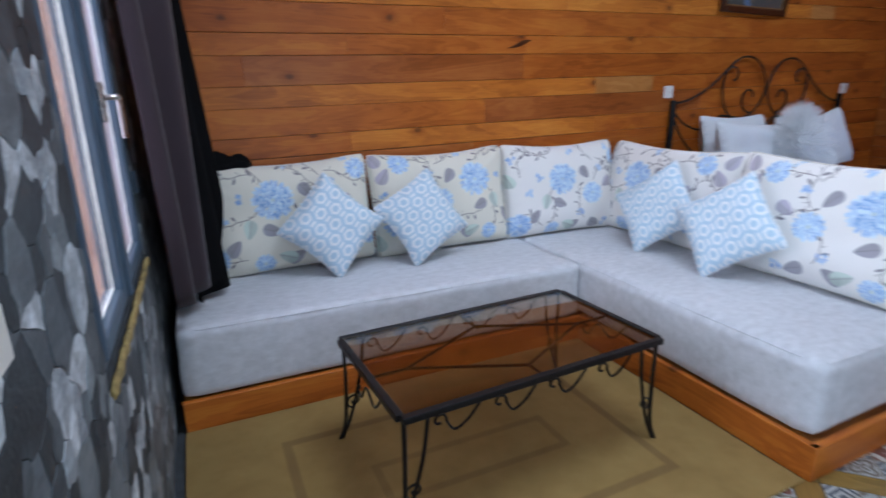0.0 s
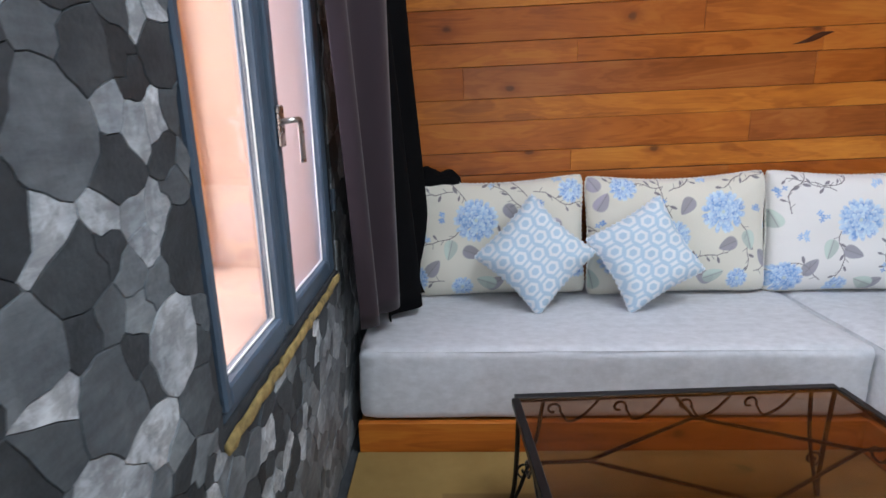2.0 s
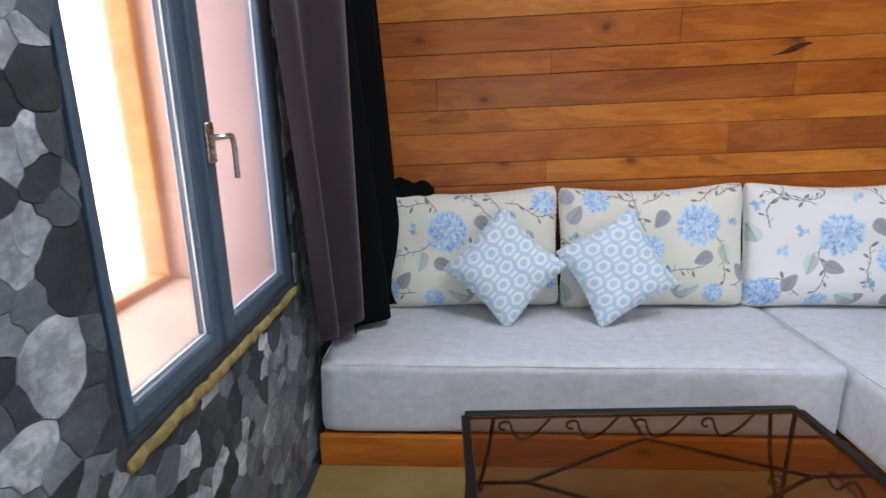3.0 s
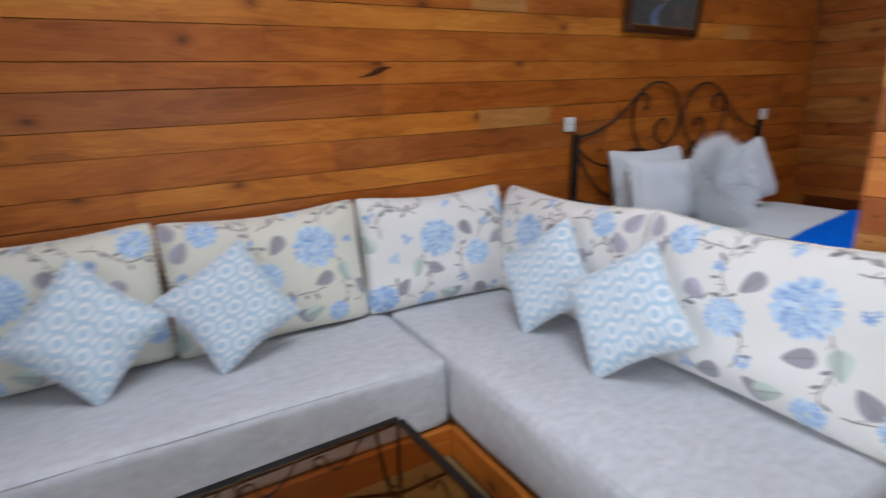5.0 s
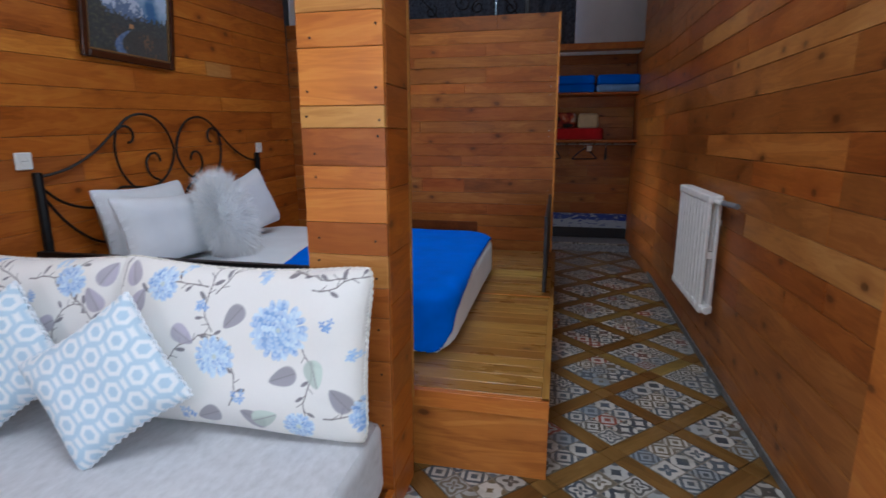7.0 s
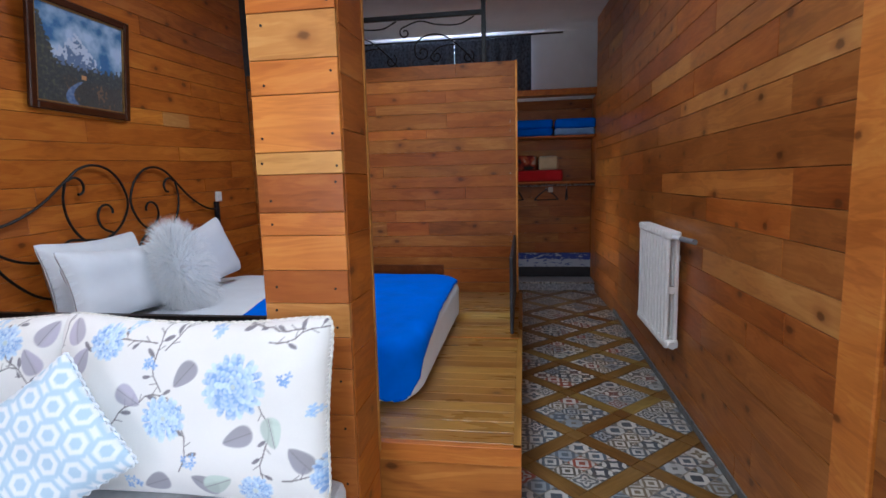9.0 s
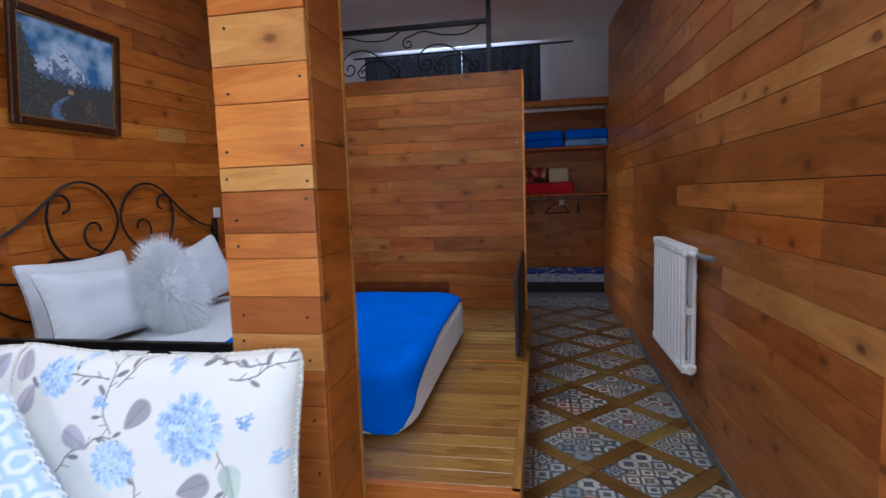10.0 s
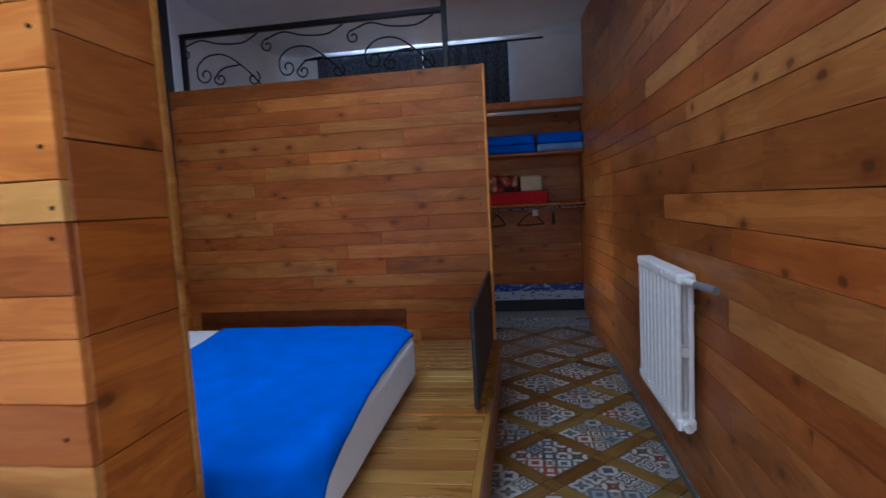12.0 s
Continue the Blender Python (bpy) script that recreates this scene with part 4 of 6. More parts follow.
def pillow_mesh(name, w, h, thick, nx, nz, ear, seed, paint=None, material=None, sag=0.0, plump=0.5):
    """A stuffed cushion standing on its lower edge: x wide, z high, y deep, with pointed corners."""
    u, v = np.meshgrid(np.linspace(-1, 1, nx), np.linspace(-1, 1, nz), indexing="ij")
    u, v = u.ravel(), v.ravel()
    pinch_x, pinch_z = 1 - ear * (1 - v ** 2), 1 - ear * (1 - u ** 2) * 1.4
    soften = 1 - 0.05 * (u * v) ** 8
    x, z = u * w / 2 * pinch_x * soften, v * h / 2 * pinch_z * soften
    prof = (np.clip(1 - u ** 4, 0, 1) * np.clip(1 - v ** 4, 0, 1)) ** plump
    rr = random.Random(seed)
    ph = [rr.uniform(0, 6.28) for _ in range(6)]
    lumps = 1 + 0.09 * np.sin(3 * u + ph[0]) * np.cos(2.4 * v + ph[1]) + 0.035 * np.sin(7 * u + ph[2] + 3 * v) + 0.03 * np.sin(8 * v + ph[3] - 2 * u)
    # creases running in from the corners
    crease = 0.06 * np.sin(26 * np.arctan2(v, u) + ph[4]) * np.clip(np.hypot(u, v) - 0.75, 0, 1)
    y = thick / 2 * prof * (lumps + crease)
    z = z + sag * (u ** 2 - 0.45) * (v > 0) * v
    n = nx * nz
    rim = 0.006
    front = np.stack([x, -y - rim, z + h / 2], 1)
    rear = np.stack([x, y + rim, z + h / 2], 1)
    idx = np.arange(n).reshape(nx, nz)
    f = np.stack([idx[:-1, :-1], idx[1:, :-1], idx[1:, 1:], idx[:-1, 1:]], -1).reshape(-1, 4)
    step = 4
    # the unseen rear is coarser
    ci, cj = np.unique(np.r_[np.arange(0, nx, step), nx - 1]), np.unique(np.r_[np.arange(0, nz, step), nz - 1])
    sub = idx[np.ix_(ci, cj)]
    remap = {int(k): n + i for i, k in enumerate(sub.ravel())}
    sm = np.vectorize(remap.get)(sub)
    g = np.stack([sm[:-1, :-1], sm[:-1, 1:], sm[1:, 1:], sm[1:, :-1]], -1).reshape(-1, 4)
    verts = np.concatenate([front, rear[sub.ravel()]])
    # welt closing the two faces
    rim_f = [int(i) for i in np.concatenate([sub[:, 0], sub[-1, 1:], sub[::-1, -1][1:], sub[0, ::-1][1:]])]
    rimfaces = [(a, b, remap[b], remap[a]) for a, b in zip(rim_f, rim_f[1:])]
    me = bpy.data.meshes.new(name)
    me.from_pydata(verts.tolist(), [], f.tolist() + g.tolist() + rimfaces)
    for p in me.polygons:
        p.use_smooth = True
    if paint is not None:
        col = paint(np.concatenate([x, x[sub.ravel()]]), np.concatenate([z, z[sub.ravel()]]))
        at = me.color_attributes.new("print", "FLOAT_COLOR", "POINT")
        at.data.foreach_set("color", np.concatenate([col, np.ones((len(col), 1))], 1).ravel().astype(np.float32))
    me.materials.append(material)
    edge = [(float(x[i]), 0.0, float(z[i]) + h / 2) for i in rim_f]
    return me, edge


def piping(parent, edge, r, material, ruffle=0.0):
    """A sewn cord round a cushion's edge; ruffle makes it a wavy trim."""
    mid = Vector((0, 0, sum(p[2] for p in edge) / len(edge)))
    pts = []
    for (ax, ay, az), (bx, by, bz) in zip(edge, edge[1:]):
        for k in range(3):
            p = Vector((ax + (bx - ax) * k / 3, 0.0, az + (bz - az) * k / 3))
            n = len(pts)
            p += (p - mid).normalized() * (ruffle * math.sin(n * 1.15))
            p.y = ruffle * 0.8 * math.cos(n * 1.15)
            pts.append(p)
    part("piping", tube(bmesh.new(), pts + pts[:1], r, 6), material, parent, smooth=True)


def sofa_pillow(m, w, h, seed, label, ear=0.045, sag=0.02, thick=0.20):
    me = pillow_mesh("floral_cushion", w, h, thick, 290, 190, ear, seed, lambda a, b: floral_print(a, b, w, h, seed), FLORAL, sag)
    me, edge = me
    ob = tagged(new("floral_cushion", me), label, "cushion", "floral back cushions of the sofa")
    piping(ob, edge, 0.0055, PIPING, 0.0018)
    ob.matrix_world = m
    return ob


LEAN = -11
FLOWERS = "cream cushion printed with blue hydrangeas"
sofa_pillow(pose(0.452, 2.585, 0.415, LEAN, -1.5, 0), 0.83, 0.545, 3, FLOWERS + ", beside the black curtain")
sofa_pillow(pose(1.280, 2.585, 0.415, LEAN, -1.5, 0), 0.83, 0.555, 8, FLOWERS + " beside a twin")
sofa_pillow(pose(2.10, 2.59, 0.415, LEAN, -0.5, -2), 0.83, 0.565, 13, FLOWERS + " in the sofa's corner")
sofa_pillow(pose(2.480, 2.20, 0.415, LEAN, 0, -90), 0.96, 0.56, 17, FLOWERS + " along the bed rail")
sofa_pillow(pose(2.470, 1.285, 0.415, LEAN, 0, -90), 0.94, 0.57, 24, FLOWERS + " against the pillar")


def scatter_cushion(m, size, seed, label):
    me = pillow_mesh("scatter_cushion", size, size, 0.13, 110, 110, 0.09, seed, lambda a, b: lattice_print(a, b), GEOMETRIC, 0.0, 0.62)
    me, edge = me
    ob = tagged(new("scatter_cushion", me), label, "cushion", "small geometric scatter cushions")
    piping(ob, edge, 0.0045, TRIM_CLOTH, 0.0035)
    ob.matrix_world = m
    return ob


GEO = "small white cushion with blue hexagons"
DOWN = Matrix.Translation((0, 0, -0.19))


def on_point(x, y, z, lean, roll, yaw):
    """Standing on one corner: turned about its own middle."""
    return pose(x, y, z, lean, 0, 0) if yaw is None else Matrix.Translation((x, y, z)) @ pose(0, 0, 0, 0, 0, yaw) @ pose(0, 0, 0, lean, 0, 0) @ pose(0, 0, 0, 0, roll, 0) @ DOWN


scatter_cushion(on_point(0.60, 2.43, 0.655, -18, 43, 0), 0.38, 41, GEO + ", propped on its corner")
scatter_cushion(on_point(1.07, 2.43, 0.652, -18, 60, 0), 0.38, 42, GEO + ", propped on its corner")
scatter_cushion(on_point(2.30, 2.04, 0.650, -20, -38, -80), 0.40, 43, GEO + ", tilted among floral cushions")
scatter_cushion(on_point(2.27, 1.58, 0.65, -20, -36, -78), 0.40, 44, GEO + ", tilted against a cushion")

# ---------------------------------------------------------------- coffee table
table = empty("coffee_table", pose(0.946, 1.438, 0, 0, 0, 3.0), "black wrought-iron coffee table with smoked glass top", "coffee table")
TL, TW, TH = 1.005, 0.55, 0.425
fr = bmesh.new()
for y in (-TW / 2, TW / 2):
    box(fr, -TL / 2, TL / 2, y - 0.012, y + 0.012, TH - 0.022, TH, bevel=0.002)
for x in (-TL / 2, TL / 2):
    box(fr, x - 0.012, x + 0.012, -TW / 2 + 0.0125, TW / 2 - 0.0125, TH - 0.022, TH, bevel=0.002)
part("frame", fr, IRON, table)
part("glass_top", box_bm(-TL / 2 + 0.0125, TL / 2 - 0.0125, -TW / 2 + 0.0125, TW / 2 - 0.0125, TH - 0.011, TH - 0.004), SMOKED, table, "smoked brown glass table top")
for sx in (-1, 1):
    for sy in (-1, 1):
        leg = bmesh.new()
        x, y = sx * (TL / 2 - 0.01), sy * (TW / 2 - 0.01)
        tube(leg, smooth_line([(x, y, TH - 0.02), (x, y, 0.24), (x + sx * 0.008, y + sy * 0.004, 0.08), (x + sx * 0.03, y + sy * 0.015, 0.005)], 5), 0.0075, 6)
        tube(leg, smooth_line([(x - sx * 0.075, y, TH - 0.02), (x - sx * 0.055, y, 0.26), (x - sx * 0.012, y, 0.10), (x + sx * 0.02, y + sy * 0.012, 0.012)], 5), 0.0065, 6)
        part("leg", leg, IRON, table)
        sc = bmesh.new()
        tube(sc, [(x - sx * 0.028 + sx * p[0], y, p[1]) for p in spiral(0.0, 0.165, 0.03, 0.008, -90, 380, 24)], 0.004, 5)
        part("leg_scroll", sc, IRON, table)
for sy in (-1, 1):
    for i in range(4):
        cx = -0.33 + i * 0.205
        sc = bmesh.new()
        y = sy * (TW / 2 - 0.006)
        pts = [(p[0], p[1]) for p in spiral(cx - 0.055, TH - 0.052, 0.008, 0.024, 300, -20, 16)]
        pts += [(p.x, p.y) for p in smooth_line([(cx - 0.031, TH - 0.062), (cx - 0.005, TH - 0.095), (cx + 0.04, TH - 0.075), (cx + 0.085, TH - 0.024)], 5)]
        tube(sc, [(a, y, b) for a, b in pts], 0.0042, 5)
        part("apron_scroll", sc, IRON, table)
for sx in (-1, 1):
    sc = bmesh.new()
    x = sx * (TL / 2 - 0.006)
    pts = [(p[0], p[1]) for p in spiral(0.09, TH - 0.11, 0.008, 0.03, 500, 180, 18)] + [(p.x, p.y) for p in smooth_line([(0.06, TH - 0.11), (0.02, TH - 0.07), (-0.05, TH - 0.10), (-0.12, TH - 0.024)], 5)]
    tube(sc, [(x, a, b) for a, b in pts], 0.0045, 5)
    part("apron_scroll", sc, IRON, table)
ZB = TH - 0.03
diam = [(-0.36, 0, ZB), (0.0, 0.17, ZB), (0.36, 0, ZB), (0.0, -0.17, ZB)]
for a, b in zip(diam, diam[1:] + diam[:1]):
    part("brace", tube_bm([a, b], 0.0055, 6), IRON, table)
for a, b in ((diam[0], (-TL / 2, 0, ZB)), (diam[2], (TL / 2, 0, ZB)), (diam[1], (0, TW / 2, ZB)), (diam[3], (0, -TW / 2, ZB))):
    part("brace", tube_bm([a, b], 0.0055, 6), IRON, table)

rg = bmesh.new()
box(rg, -0.94, 0.94, -0.59, 0.59, 0.0, 0.009, bevel=0.003)
rug = mesh_ob("rug", rg, RUG)
rug.matrix_world = pose(0.82, 1.39, 0.001)
tagged(rug, "flat mustard rug with brown border lines under the coffee table", "rug")

# ---------------------------------------------------------------- curtains


def curtain(name, p0, p1, z0, z1, folds, depth, material, label, flare=0.0, shiftx=0.0, shifty=0.0, rows=34, cols=110, seed=0, scallop=0.0):
    """A hanging cloth from p0 to p1 in plan with soft folds, gathered towards the top."""
    verts, faces = [], []
    a, b = Vector(p0), Vector(p1)
    d = (b - a)
    nrm = Vector((d.y, -d.x)).normalized()
    rr = random.Random(seed)
    ph = [rr.uniform(0, 6.28) for _ in range(4)]
    for i in range(rows + 1):
        f = i / rows
        z = z0 + (z1 - z0) * f
        spread = 1 - flare * f
        for j in range(cols + 1):
            u = j / cols
            w = math.sin(folds * 2 * math.pi * u + ph[0] + 0.5 * math.sin(3 * u + ph[1]) + 0.3 * math.sin(2.5 * f + ph[3])) + 0.35 * math.sin(folds * 4.7 * u + ph[2] + f)
            p = a + d * (0.5 + (u - 0.5) * spread) + nrm * (w * depth * (0.65 + 0.35 * math.cos(3 * f))) + Vector((shiftx * f, shifty * f))
            verts.append((p.x, p.y, z + 0.006 * math.sin(9 * u + ph[1]) * (1 - f) - scallop * f * abs(math.sin(folds * math.pi * u))))
    for i in range(rows):
        for j in range(cols):
            q = i * (cols + 1) + j
            faces.append((q, q + 1, q + cols + 2, q + cols + 1))
    me = bpy.data.meshes.new(name)
    me.from_pydata(verts, [], faces)
    for p in me.polygons:
        p.use_smooth = True
    me.materials.append(material)
    ob = tagged(new(name, me), label, "curtain")
    so = ob.modifiers.new("thickness", "SOLIDIFY")
    so.thickness = 0.003
    return ob


curtain("curtain", (-0.075, 1.97), (0.025, 2.21), 0.52, 2.75, 1.5, 0.032, GREY_CURTAIN, "heavy grey curtain drawn beside the window", -0.75, -0.03, -0.16, seed=2)
curtain("curtain", (0.02, 2.20), (0.16, 2.73), 0.45, 2.75, 2.2, 0.04, BLACK_CURTAIN, "black curtain gathered in the corner behind the sofa", 0.15, -0.16, seed=5)
bulge = bmesh.new()
bmesh.ops.create_uvsphere(bulge, u_segments=36, v_segments=24, radius=1.0)
for v in bulge.verts:
    v.co *= 1 + 0.22 * noise.noise(v.co * 2.2) + 0.08 * noise.noise(v.co * 6)
    v.co = Vector((v.co.x * 0.19, v.co.y * 0.075, v.co.z * 0.15))
ob = mesh_ob("curtain_tail", bulge, BLACK_CURTAIN, True)
ob.matrix_world = pose(0.15, 2.70, 0.84)
tagged(ob, "bunched black curtain cloth tucked behind a cushion", "curtain")
rod = tagged(mesh_ob("curtain_rod", tube_bm([(-0.06, 0.8, 2.76), (-0.06, 2.79, 2.76)], 0.012, 10), IRON), "black metal curtain rod above the window", "curtain rod")

# white double socket box on the stone wall
box_ob = empty("socket_box", pose(WEST + 0.004, 0.37, 1.08), "white plastic double wall socket box on the stones", "socket")
part("housing", box_bm(0, 0.046, -0.115, 0.118, -0.036, 0.04, bevel=0.006, segs=2), WHITE_PLASTIC, box_ob)
IVORY = plain("ivory_plastic", (0.66, 0.64, 0.57), 0.4, 0, 0.03, 6, 0.0)
for y in (-0.098, -0.030, 0.038):
    part("module", box_bm(0.0465, 0.0495, y, y + 0.066, -0.030, 0.018, bevel=0.0012), IVORY, box_ob)

# ---------------------------------------------------------------- bed
bed = empty("bed", pose(0, 0, 0), "double bed with white sheet and black iron scroll headboard", "bed")
BX0, BX1, BY0, BY1 = 3.28, 5.10, 0.715, 2.72
mt = soft_box(BX1 - BX0 - 0.02, BY1 - BY0 - 0.02, 0.29, 0.07, sag=0.003, seed=3)
for v in mt.verts:
    if 0.01 < v.co.z < 0.25:
        k = 0.007 * noise.noise(Vector((v.co.x * 9, v.co.y * 9, v.co.z * 2.5)))
        v.co += Vector((math.copysign(k, v.co.x) if abs(v.co.x) > 0.85 else 0, math.copysign(k, v.co.y) if abs(v.co.y) > 0.9 else 0, 0))
for v in mt.verts:
    # rounded corners in plan
    hx, hy, rc = (BX1 - BX0 - 0.02) / 2, (BY1 - BY0 - 0.02) / 2, 0.24
    c = Vector((max(rc - hx, min(hx - rc, v.co.x)), max(rc - hy, min(hy - rc, v.co.y))))
    d = Vector((v.co.x, v.co.y)) - c
    if d.length > rc:
        c += d.normalized() * rc
        v.co.x, v.co.y = c
    over = min(0.07, max(0.0, min(d.length, rc) - (rc - 0.07)))
    v.co.z = min(v.co.z, 0.29 - 0.07 + math.sqrt(max(0.0, 0.0049 - over * over)) + 0.002)
ob = part("mattress", mt, WHITE_LINEN, bed, "white sheeted mattress", True)
ob.matrix_basis = pose((BX0 + BX1) / 2, (BY0 + BY1) / 2, STEP_Z + 0.007)


def blanket_mesh():
    """Blue throw over the foot half of the bed: a flat cloth folded down over the mattress's rounded rim."""
    bm = bmesh.new()
    nx, ny = 120, 84
    top = STEP_Z + 0.007 + 0.29 + 0.014
    r, corner = 0.075, 0.175
    x0, x1, y0 = BX0 + r, BX1 - r, BY0 + r
    grid = []
    for i in range(nx + 1):
        row = []
        for j in range(ny + 1):
            qx = x0 - 0.29 + (x1 - x0 + 0.29 + 0.045) * i / nx
            f = max(0.0, qx - x0) / (x1 - x0)
            over = 0.062 + 0.15 * math.exp(-f / 0.17)
            qy = (y0 - over) + (1.72 + 0.178 * (qx - BX0) + 0.008 * math.sin(5 * qx) - y0 + over) * j / ny
            # nearest point of the rounded outline at the rim
            ix, iy = max(x0 + corner, min(x1 - corner, qx)), max(y0 + corner, qy)
            d = Vector((qx - ix, qy - iy))
            out = d.length - corner
            if out <= 0:
                p = Vector((qx, qy, top))
            else:
                n = d.normalized()
                a = min(out / r, math.pi / 2)
                edge = Vector((ix, iy)) + n * (corner + r * math.sin(a) + 0.012 * noise.noise(Vector((qx * 6, qy * 6, 2))) * min(1.0, out / 0.12))
                p = Vector((edge.x, edge.y, top - r + r * math.cos(a) - max(0.0, out - r * math.pi / 2)))
            p.z += 0.004 * noise.noise(Vector((p.x * 4, p.y * 4, 0)))
            p.z = max(p.z, STEP_Z + 0.03)
            row.append(bm.verts.new(p))
        grid.append(row)
    for i in range(nx):
        for j in range(ny):
            bm.faces.new((grid[i][j], grid[i + 1][j], grid[i + 1][j + 1], grid[i][j + 1]))
    return bm


ob = mesh_ob("blanket", blanket_mesh(), BLUE_BLANKET, True)
ob.modifiers.new("thickness", "SOLIDIFY").thickness = 0.008
tagged(ob, "bright blue blanket spread over the foot of the bed", "blanket")

HB = 2.765
head = part("headboard", tube_bm([(3.15, HB, STEP_Z + 0.02), (3.15, HB, 1.215)], 0.022, 10), IRON, bed, "black wrought-iron scroll headboard")
part("post", tube_bm([(5.10, HB, STEP_Z + 0.02), (5.10, HB, 1.26)], 0.022, 10), IRON, head)


def hb_bar(pts, r=0.009):
    part("scroll", tube(bmesh.new(), [(a, HB, b) for a, b in pts], r, 7), IRON, head)


def mir(pts):
    return [(8.255 - a, b) for a, b in pts]


sweep = [(p.x, p.y) for p in smooth_line([(3.15, 1.19), (3.32, 1.225), (3.50, 1.31), (3.66, 1.43), (3.76, 1.50), (3.87, 1.525), (3.98, 1.50), (4.07, 1.42), (4.115, 1.30), (4.07, 1.19), (3.98, 1.11), (3.86, 1.065), (3.74, 1.10), (3.66, 1.20), (3.635, 1.32), (3.66, 1.43)], 6)]
curl = [(3.66, 1.43)] + spiral(3.735, 1.385, 0.075, 0.03, 140, -80, 16)
inner = [(3.98, 1.11)] + spiral(3.945, 1.23, 0.10, 0.035, 255, 5, 20)
low = [(3.98, 1.11), (3.90, 1.075)] + spiral(3.655, 1.02, 0.085, 0.03, 70, 330, 18)
arm = [(p.x, p.y) for p in smooth_line([(3.93, 1.09), (4.02, 1.06), (4.08, 0.98), (4.10, 0.86)], 6)]
side = [(p.x, p.y) for p in smooth_line([(3.16, 1.14), (3.26, 1.06), (3.40, 1.01), (3.56, 1.00), (3.62, 0.96)], 7)]
foot = [(p.x, p.y) for p in smooth_line([(3.16, 1.10), (3.26, 0.96), (3.40, 0.84), (3.55, 0.78), (3.70, 0.72)], 6)]
for s in (sweep, curl, inner, low, arm, side, foot):
    hb_bar(s, 0.0075)
    hb_bar(mir(s), 0.0075)
hb_bar([(3.16, 0.66), (5.09, 0.66)], 0.012)


def bed_pillow(m, w, h, seed, label):
    me, _ = pillow_mesh("bed_pillow", w, h, 0.19, 44, 36, 0.10, seed, None, WHITE_LINEN, 0.0, 0.55)
    ob = tagged(new("bed_pillow", me), label, "pillow", "white bed pillows")
    ob.matrix_world = m
    return ob


BT = STEP_Z + 0.007 + 0.293
bed_pillow(pose(3.77, 2.66, BT, -12, 0, 3), 0.76, 0.47, 51, "white cotton pillow leaning on the headboard")
bed_pillow(pose(3.70, 2.43, BT, -16, 3, 4), 0.88, 0.43, 52, "white cotton pillow in front of another")
bed_pillow(pose(4.58, 2.66, BT, -12, 2, -4), 0.62, 0.43, 53, "white cotton pillow behind the fur cushion")
bed_pillow(pose(4.55, 2.46, BT + 0.012, -15, -13, -6), 0.58, 0.46, 54, "white cotton pillow tilted at the bed's far side")


def fur_cushion():
    rng = random.Random(77)
    bm = bmesh.new()
    for _ in range(6500):
        a, e = rng.uniform(0, 2 * math.pi), math.asin(rng.uniform(-1, 1))
        n = Vector((math.cos(e) * math.cos(a), math.cos(e) * math.sin(a) * 0.6, math.sin(e))).normalized()
        p = Vector((n.x * 0.155, n.y * 0.11, n.z * 0.165 + 0.19))
        d = (n + Vector((rng.uniform(-0.5, 0.5), rng.uniform(-0.5, 0.5), rng.uniform(-0.5, 0.45)))).normalized()
        ln = rng.uniform(0.07, 0.15)
        side = d.cross(Vector((rng.uniform(-1, 1), rng.uniform(-1, 1), rng.uniform(-1, 1)))).normalized() * rng.uniform(0.0014, 0.0034)
        mid = p + d * ln * 0.55 + Vector((0, 0, -0.004))
        tip = p + d * ln + Vector((0, 0, -0.016))
        v = [bm.verts.new(p - side), bm.verts.new(p + side), bm.verts.new(mid + side * 0.8), bm.verts.new(mid - side * 0.8), bm.verts.new(tip)]
        bm.faces.new((v[0], v[1], v[2], v[3]))
        bm.faces.new((v[3], v[2], v[4]))
    core = bmesh.new()
    bmesh.ops.create_uvsphere(core, u_segments=24, v_segments=16, radius=1.0, matrix=Matrix.Translation((0, 0, 0.19)) @ Matrix.Diagonal((0.16, 0.115, 0.17, 1)))
    me = bpy.data.meshes.new("tmp")
    core.to_mesh(me)
    core.free()
    bm.from_mesh(me)
    bpy.data.meshes.remove(me)
    return bm


ob = mesh_ob("fur_cushion", fur_cushion(), FUR)
ob.matrix_world = pose(3.97, 2.25, BT + 0.012, -14, -5, 0) @ Matrix.Diagonal((0.77, 0.9, 1.2, 1))
tagged(ob, "shaggy white fur cushion in front of the pillows", "cushion")

# low iron rail between sofa and bed
rail = empty("iron_rail", pose(3.10, 0, 0), "low black wrought-iron rail between sofa and bed", "railing")
part("top_bar", box_bm(-0.018, 0.018, 1.09, 2.77, 0.795, 0.83, bevel=0.003), IRON, rail)
part("bottom_bar", box_bm(-0.01, 0.01, 1.09, 2.77, 0.40, 0.42, bevel=0.002), IRON, rail)
for y in (1.10, 1.92, 2.75):
    part("post", box_bm(-0.014, 0.014, y - 0.014, y + 0.014, STEP_Z + 0.02, 0.794, bevel=0.002), IRON, rail)
for i in range(4):
    cy = 1.30 + i * 0.41
    part("scroll", tube(bmesh.new(), [(0, a, b) for a, b in spiral(cy, 0.675, 0.115, 0.115, 0, 180, 18)], 0.008, 6), IRON, rail)
    part("scroll", tube(bmesh.new(), [(0, a, b) for a, b in spiral(cy, 0.55, 0.10, 0.03, 90, 470, 22)], 0.007, 6), IRON, rail)

# dark guard board on the platform's edge
guard = tagged(mesh_ob("guard_panel", box_bm(4.42, PART_X - 0.025, PART_Y + 0.03, PART_Y + 0.052, STEP_Z + 0.024, 0.885, bevel=0.004), DARK_PANEL), "dark flat panel standing on the platform's edge", "panel")

